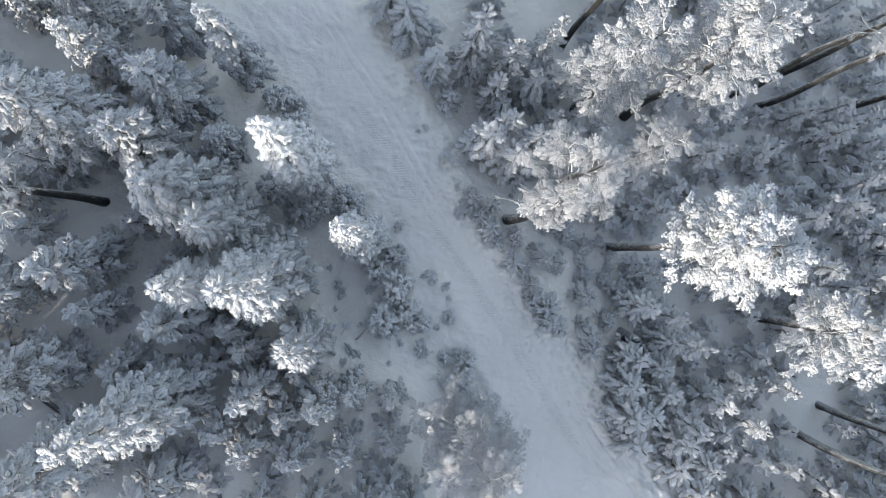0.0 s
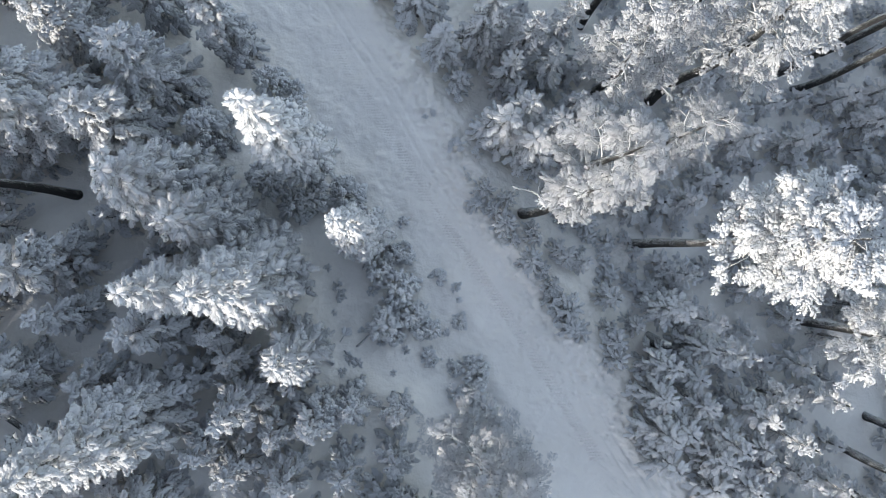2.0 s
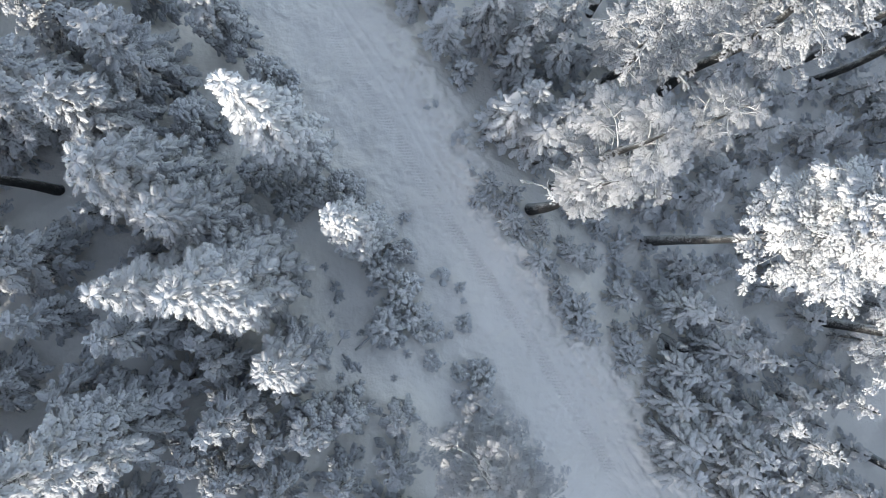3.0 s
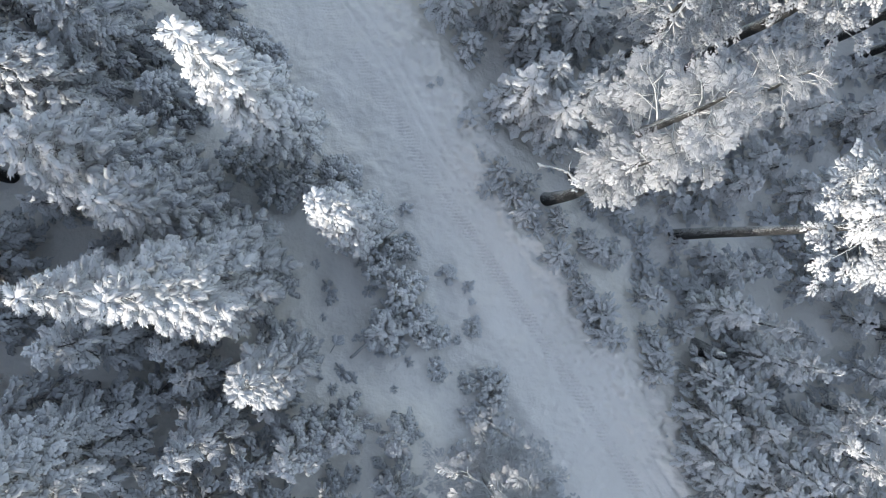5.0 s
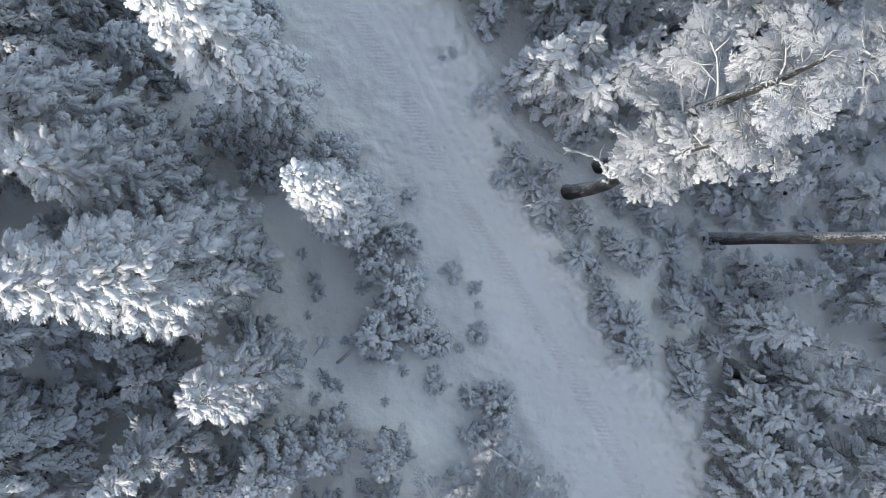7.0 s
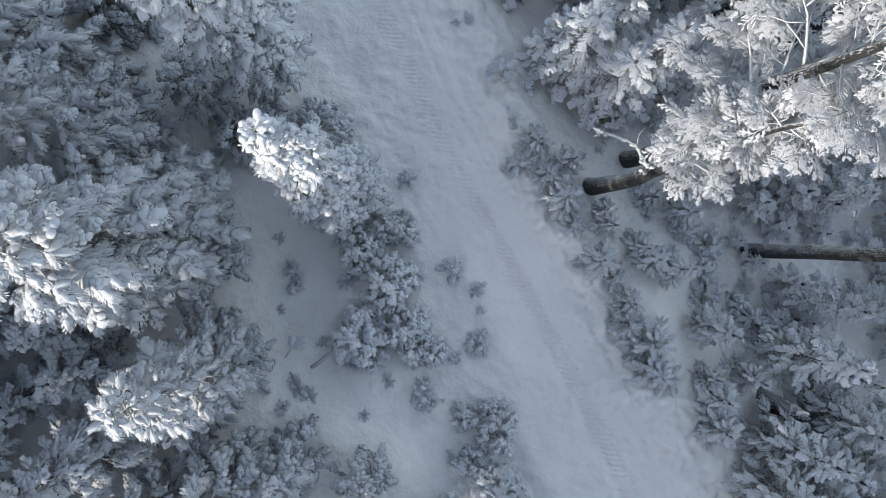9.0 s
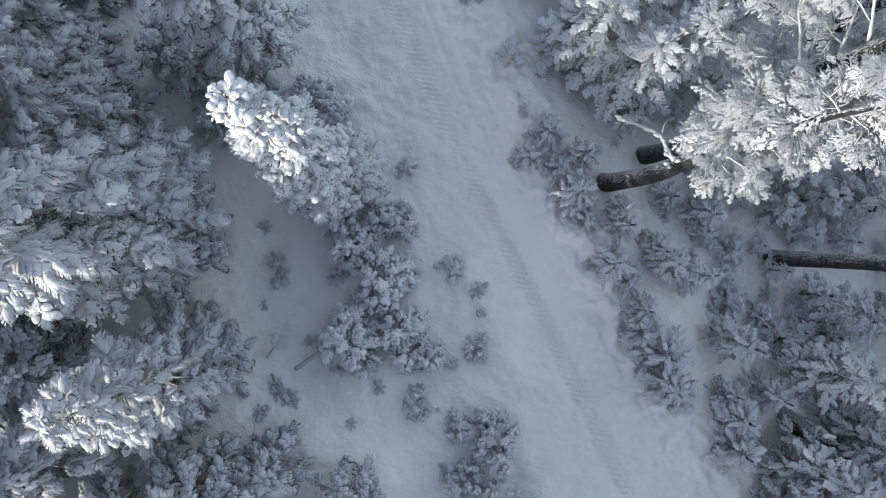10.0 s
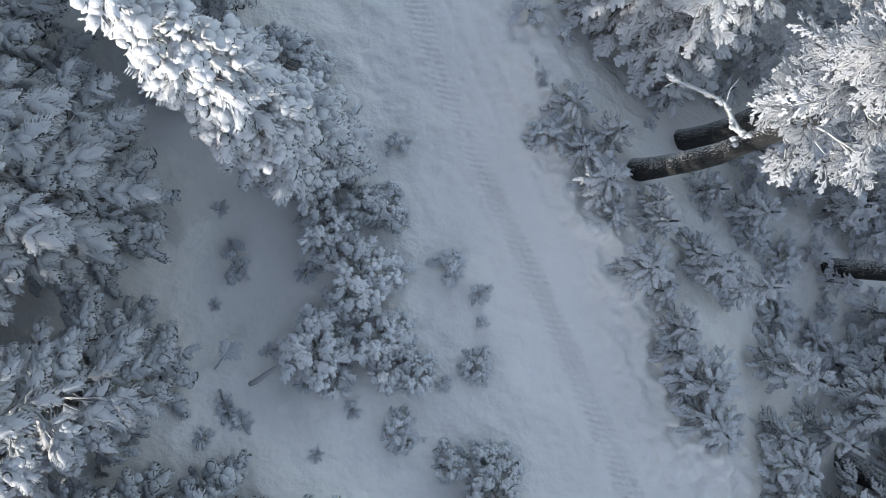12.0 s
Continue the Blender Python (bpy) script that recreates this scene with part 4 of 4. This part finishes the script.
sapling(11.85, -8.19, 4, 1.02), sapling(14.19, -8.76, 4.6, 1.13), sapling(15.67, -7.7, 5.1, 1.22), sapling(17.4, -7.34, 3.8, 1.17)
sapling(13, -1.4, 3.8, 1.04), sapling(14.99, -1.18, 2.9, 0.98), sapling(16.83, -2.22, 3.5, 1.17), sapling(14.05, 2.33, 3.5, 1.15)
sapling(17.19, 1.96, 3.4, 1.27), sapling(12.47, 2.19, 2.1, 0.92), sapling(15.08, 3.56, 3.1, 1.07), sapling(17.84, 0.49, 2.6, 1.11)
sapling(13.49, -9.76, 3.7, 1.12), sapling(13.17, -7.4, 3.9, 1.01), sapling(19.09, -5.88, 2.5, 1.17), sapling(18.9, -3.65, 2.4, 1.05)
sapling(8.05, 9.08, 3, 0.9), sapling(9.3, 7.5, 2.6, 0.85), sapling(10.83, 7.0, 2.6, 0.8), sapling(11.66, 8.9, 2.8, 0.9)
sapling(8.12, 7.3, 2.4, 0.8), sapling(5.11, 7.86, 2.6, 0.85), sapling(5.51, 9.63, 3.4, 0.95), sapling(6.97, 10.01, 3.2, 0.95)
sapling(12.85, 5.97, 2, 0.8), sapling(14.38, 6.85, 2.2, 0.85), sapling(11.03, 10.2, 3.2, 0.95), sapling(3.66, 10.07, 2.8, 0.9)
sapling(13.6, 8.9, 2.4, 0.9), sapling(10.2, 9.1, 2.2, 0.75), sapling(-6.69, 8.47, 0.7, 0.4), sapling(-5.92, 7.85, 0.6, 0.4)
sapling(9.58, 0.02, 0.8, 0.51), sapling(11.67, 1.40, 0.9, 0.76), sapling(12.41, 1.01, 1.0, 0.77), sapling(13.42, 1.92, 1.1, 0.79), sapling(14.78, 2.59, 1.1, 0.78), sapling(13.72, 0.97, 1.4, 0.66), sapling(13.19, -2.10, 1.2, 0.80), sapling(11.92, -1.99, 1.1, 0.65)
# uphill of the road
small(-4.7, 2.3, 1.4, 0.7), small(-5.6, 1.8, 1.5, 0.7)
small(-3.3, 2.4, 1, 0.81), small(-6.6, 3.2, 2.8, 0.9), small(-6, 6.6, 1, 0.7)
small(-9, -10.4, 4.4, 1.1), small(-11.4, -1.2, 4.8, 0.9), small(-12.6, 1.2, 5, 1), small(-11.8, -9, 6, 1.1)
small(-6.4, -10.4, 4.8, 1.1), small(-1.6, -10.6, 3.6, 1), small(-8.9, -5.2, 5.2, 1), small(-16.6, 0.8, 6.5, 1.1)
small(-17.4, -4.2, 8, 1.3), small(-15.4, -10.2, 8, 1.3), small(-6.9, 7.9, 1, 0.7), small(-12.8, 8.6, 5.4, 1.2)
small(-16, 3.8, 7, 1.2), small(-10.6, -0.4, 4.4, 0.9), small(-5.1, -5.7, 4.6, 1), small(-6, -4.8, 5, 1)
small(-7.6, -4.6, 6, 1.1), small(2.7, -10.2, 2.6, 1.08)
sapling(-1.72, -1.05, 1.9, 0.62), sapling(-0.5, -0.38, 1.6, 0.48), sapling(-1.1, -0.42, 1.2, 0.46), sapling(-0.8, -1.95, 2.2, 0.8)
sapling(-1.35, -3.62, 2.2, 0.76), sapling(-0.12, -3.15, 1.8, 0.62), sapling(0.1, -3.8, 1.4, 0.48), sapling(0.66, -3.95, 1.2, 0.48)
sapling(0.64, -5.15, 0.9, 0.42), sapling(-1, -4.15, 0.9, 0.44), sapling(2.25, -6.95, 0.9, 0.44), sapling(3.1, -7.6, 1.5, 0.6)
sapling(3.85, -8.3, 1.2, 0.47), sapling(1.9, -8.6, 1.8, 0.76), sapling(3.35, -9.4, 1.6, 0.64), sapling(4.9, -9.8, 1.5, 0.56)
sapling(2.85, -6.1, 1.5, 0.56), sapling(2.65, -5.5, 0.9, 0.4), sapling(1.82, -5.75, 1, 0.36), sapling(2.1, -3.6, 0.8, 0.36)

sapling(-6.51, -10.98, 4.0, 1.05), sapling(-4.29, -11.08, 4.0, 1.05), sapling(-2.23, -11.55, 3.7, 1.05), sapling(0.04, -11.46, 4.0, 1.05), sapling(-0.91, -10.87, 3.4, 1.05)

# the close young growth on the slope, between those above
_held = [(o.location[0], o.location[1]) for o in scene.objects if o.parent is None and o.type == "EMPTY"]
_grow, _count = random.Random(23), 0
for _ in range(9000):
    x, y = _grow.uniform(4, 31), _grow.uniform(-16.5, 16)
    a, c = x * ALONG[0] + y * ALONG[1], x * ACROSS[0] + y * ACROSS[1]
    open_patch = float(hills(np.array([x]), np.array([y]), 3.2, 17)[0]) > 0.50
    if c < 6.8 or open_patch or _count >= 178 or min((x - p) ** 2 + (y - q) ** 2 for p, q in _held) < 1.25 ** 2:
        continue
    tall = _grow.choice((1.4, 2.0, 2.6, 3.2, 4.0, 5.0)) * (0.7 + 0.3 * min(1, (c - 6) / 5))
    small(x, y, ground_at(x, y) + tall, 0.45 + 0.18 * tall)
    _held.append((x, y))
    _count += 1

# ---- shrubs, tufts, dead wood ----


def shrub_shape(seed, radius, height, kinds, size, count):
    rng = np.random.default_rng(seed)
    sprays, sticks = [], []
    for k in range(count):
        az, rise = k * 2.4 + rng.normal(0, 0.2), 0.15 + 1.2 * (k / count) + rng.normal(0, 0.08)
        end = np.array((math.cos(az) * math.cos(rise) * radius, math.sin(az) * math.cos(rise) * radius, math.sin(rise) * height)) * rng.uniform(0.6, 1.0)
        sticks.append(tube([np.array((0, 0, -0.15)), end * 0.5 + (0, 0, 0.04), end], [0.009, 0.007, 0.004], 4))
        sprays.append(spray(rng, kinds, end * rng.uniform(0.4, 0.75), az, rise * 0.35, size * rng.uniform(0.7, 1.2)))
    if count > 20:
        sprays += [spray(rng, kinds, np.array((0, 0, height * 0.8)), k * 1.3, 0.5, size * 0.8) for k in range(6)]
    return joined(sticks), joined(sprays)


SHRUBS = [clump_shape(400 + k, 0.55, 0.42, 0.25, PUFF, 0.55, 0.42, 0.1) for k in range(4)]
SHRUBS = [(joined([trunk, *sticks]), joined([snow, needles])) for trunk, sticks, snow, needles in SHRUBS]
TUFTS = [shrub_shape(410 + k, 0.26, 0.20, [q[0] for q in FROND], 0.24, 12) for k in range(4)]
_shrubs, _tufts = {}, {}


def low_plant(x, y, scale, kind, turn=0.0):
    pool, store, name = (SHRUBS, _shrubs, "shrub") if kind == "shrub" else (TUFTS, _tufts, "twig_tuft")
    which = _pick.randrange(len(pool))
    m = Matrix.LocRotScale((x, y, ground_at(x, y) - 0.02), Euler((0, 0, _pick.uniform(0, 6.28))), (scale, scale, scale * _pick.uniform(1.2, 1.6)))
    if which not in store:
        if kind == "shrub":
            ob = tagged(new("shrub"), "small round shrub white with rime, standing in snow", "shrub", "shrubs along the road")
        else:
            ob = tagged(new("twig_tuft"), "dark twiggy tuft poking out of the snow", "plant", "tufts in the snow")
        part("stems", *pool[which][0], LIMB if kind == "shrub" else CUT, ob).name = "stem"
        part("foliage", *pool[which][1], HEAVY if kind == "shrub" else FRESH, ob)
        ob.matrix_basis = m
        store[which] = ob
        return ob
    first = store[which]
    return copy_thing(first, m @ Matrix.Diagonal((1 / first.scale[0], 1 / first.scale[1], 1 / first.scale[2], 1)))


for x, y, s in ((1.18, -1.49, 0.75), (2.06, 4.97, 0.72), (3.04, 4.59, 0.5), (2.55, 3.42, 0.25), (2.65, 3.25, 0.22), (-0.55, 1.23, 0.5), (2.03, 7.72, 0.95), (9.89, -1.35, 0.8), (10.95, -1.74, 0.75),
                (11.6, -2.4, 0.9), (9.5, -0.6, 0.7), (1.46, -4.09, 0.33), (2.07, -2.6, 0.3), (0.9, 6.6, 0.4), (-3.5, -2.38, 0.5), (-3.2, 3.1, 0.7), (-3.6, -1.9, 0.5), (1.67, -6.88, 0.45)):
    low_plant(x, y, s * 1.25, "shrub")
for x, y, s in ((-1.55, -4.41, 0.75), (-0.46, -4.81, 0.7), (-1.02, -5.79, 0.55), (-2.98, -5.18, 0.8), (-4.11, -1.04, 0.62), (-6.85, 0.92, 0.5), (-3.77, -3.05, 0.5), (-2.49, -3.91, 0.65), (-2.62, -5.36, 0.8),
                (-3.31, -5.67, 0.75), (-3.08, -4.99, 0.7), (-2.04, -2.11, 0.95), (1.89, -1.98, 0.9), (-5.3, 1.6, 0.9), (2.4, 3.8, 0.3), (0.55, 6.4, 0.5), (7.4, 0.9, 0.8), (8.4, -0.2, 0.8), (5.7, 2.9, 0.6), (5.1, 2.6, 0.5)):
    low_plant(x, y, s, "tuft")


def stick(name, label, x0, y0, h0, x1, y1, h1, r0, r1, mat, category):
    """A straight piece of dead wood between two points given over the ground."""
    rng = np.random.default_rng(int(abs(x0 * 100) + abs(y1 * 10)))
    a, b = np.array((x0, y0, ground_at(x0, y0) + h0)), np.array((x1, y1, ground_at(x1, y1) + h1))
    f = np.linspace(0, 1, 7)[:, None]
    pts = (b - a) * f + rng.normal(0, 0.02, (7, 3)) * np.linalg.norm(b - a) * 0.3
    v, t = tube(pts, np.linspace(r0, r1, 7), 8, 0.10, rng)
    ob = new(name, mesh_of(name, v, t, mat))
    ob.location = a
    return tagged(ob, label, category)


stick("leaning_pole", "thin leaning dead pole white with frost", -2.7, -4.62, -0.05, -2.02, -3.96, 0.85, 0.055, 0.045, PALE, "pole")
bent = stick("bent_sapling", "thin bent sapling with a frosted fan of twigs", -3.5, -4.43, -0.1, -3.22, -4.0, 0.55, 0.022, 0.014, LIMB, "sapling")
_head = np.array((0.28, 0.43, 0.55 + ground_at(-3.22, -4.0) - ground_at(-3.5, -4.43) + 0.1))
part("twig_fan", *joined([spray(np.random.default_rng(60 + k), [FEATHER[k][0]], _head - (0.02, 0.03, 0.05), 0.98 + (k - 2) * 0.42, 0.12, 0.42 - 0.05 * abs(k - 2)) for k in range(5)]), FRESH, bent, "fan of twigs white with frost")
stick("fallen_branch", "dark fallen branch lying on the snow", -14.9, -0.9, 0.05, -11.6, -1.5, 0.08, 0.05, 0.03, CUT, "branch")
stick("fallen_log", "dark fallen log half buried in snow", -16.2, -6.4, 0.05, -14.7, -7.6, 0.10, 0.12, 0.10, BARK, "log")
stick("fallen_branch", "dark fallen branch lying on the snow", -8.6, -10.6, 0.05, -8.2, -12.0, 0.08, 0.09, 0.07, BARK, "log")


def snag(x, y, height, radius, lean):
    """A broken-off trunk with a cap of snow."""
    rng = np.random.default_rng(77)
    ob = tagged(new("broken_trunk"), "thick dark broken-off trunk with a snow cap", "tree stump")
    ob.location = (x, y, ground_at(x, y) - 0.2)
    zs = np.linspace(0, height, 7)
    v, t = tube([np.array((lean[0] * z / height, lean[1] * z / height, z)) for z in zs], [radius * (1.25 - 0.3 * min(1, z)) * (1.0, 1.0, 1.0, 0.98, 0.92, 0.66, 0.22)[k] for k, z in enumerate(zs)], 14, 0.10, rng)
    part("trunk", v, t, BARK, ob)
    cap, ct = CLODS[2]
    part("snow_cap", cap * np.array((1.1, 0.6, 0.25)) * radius + (lean[0] - 0.25 * radius, lean[1] + 0.45 * radius, height * 0.9), ct, SNOW, ob, "rounded cap of snow")
    return ob


snag(11.7, -4.7, 2.4, 0.30, (0.25, -0.1))
snag(15.0, 2.2, 1.2, 0.22, (0.1, 0.0))

# ---- woods all round, beyond the open view, many added to block the sun ----


def far_woods():
    rng = np.random.default_rng(31)
    kinds = []
    for k in range(6):
        trunk, sticks, needles, core = fir_shape(500 + k, 12.0, 2.3, start=0.05, size=1.8, kinds=FAR, gap=1.25, dense=1.0, puffs=0.0)
        kinds.append(needles)
    pieces, spots = [], []
    # single unseen firs, each set to stop stray sun on road or crowns
    for x, y, s in ((0.2, -14.4, 0.62), (1.4, -15.6, 0.66), (-1.2, -15.2, 0.62), (2.6, -14.6, 0.55), (-5.6, -14.3, 0.45), (-4.2, -15.1, 0.47), (-7.0, -15.0, 0.45), (-2.8, -14.4, 0.5), (-3.2, -16.5, 0.88), (-4.1, -16.9, 0.80), (-19.2, -14.2, 0.88), (-18.0, -15.4, 0.84), (-20.4, -15.0, 0.92), (-21.6, -14.2, 0.95), (-22.8, -15.0, 0.95), (3.2, -19.6, 0.44), (2.2, -20.8, 0.44), (4.2, -18.6, 0.39), (1.2, -22.2, 0.49), (3.6, -20.6, 0.44), (5, -18, 0.35), (3.4, -16, 0.44), (4.4, -16.8, 0.44), (2.4, -17.2, 0.49), (1.2, -15.0, 0.66), (0.4, -16.3, 0.62), (1.6, -20.4, 0.64), (2.9, -18.5, 0.52), (1.9, -24.5, 0.72), (2.3, -24.3, 0.40), (1.1, -25.9, 0.40), (1.9, -23.6, 0.40), (0.7, -25.2, 0.40), (2.7, -23.2, 0.64), *((-7.0 + 0.92 * k, -16.8 - 0.6 * (k % 3), 0.36 + 0.04 * (k % 2)) for k in range(12)), *((-9.0 + 0.95 * k, -19.4 - 0.7 * (k % 3), 0.46 + 0.03 * (k % 2)) for k in range(12))):
        spots.append((x, y))
        v, t = kinds[len(spots) % 6]
        pieces.append((v * s + np.array((x, y, float(lie(np.array(x), np.array(y))) - 0.2)), t))
    while len(spots) < 320:
        # the sun side fills first, as a belt that shades the view
        sunny = len(spots) < 130
        r, th = (rng.uniform(16, 48), rng.uniform(3.5, 5.2)) if sunny else (rng.uniform(17, 85), rng.uniform(0, 2 * math.pi))
        x, y = r * math.cos(th) + 2, r * math.sin(th)
        c = x * ACROSS[0] + y * ACROSS[1]
        if (-25 < x < 33 and (-16.5 if x > 6 else -13.4) < y < 18) or -2.8 < c < 5.5 or any((x - p) ** 2 + (y - q) ** 2 < 4.5 for p, q in spots):
            continue
        spots.append((x, y))
        # kept lower towards the sun, so that crown tips stay lit
        s = rng.uniform(0.62, 1.2) if th < 3.3 or th > 5.4 else rng.uniform(0.30, 0.50) * (0.62 if x > -3 and r < 40 else 1.24 if x < -10 else 1.0)
        v, t = kinds[rng.integers(6)]
        ca, sa = math.cos(th * 7), math.sin(th * 7)
        turn = np.array(((ca, -sa, 0), (sa, ca, 0), (0, 0, 1)))
        pieces.append((v @ turn.T * s + np.array((x, y, float(lie(np.array(x), np.array(y))) - 0.2)), t))
    ob = new("far_woods", mesh_of("far_woods", *joined(pieces), FIR))
    return tagged(ob, "snow-covered fir woods on the hillside, unseen, set to shade the road", "woods", kind="stuff")


far_woods()
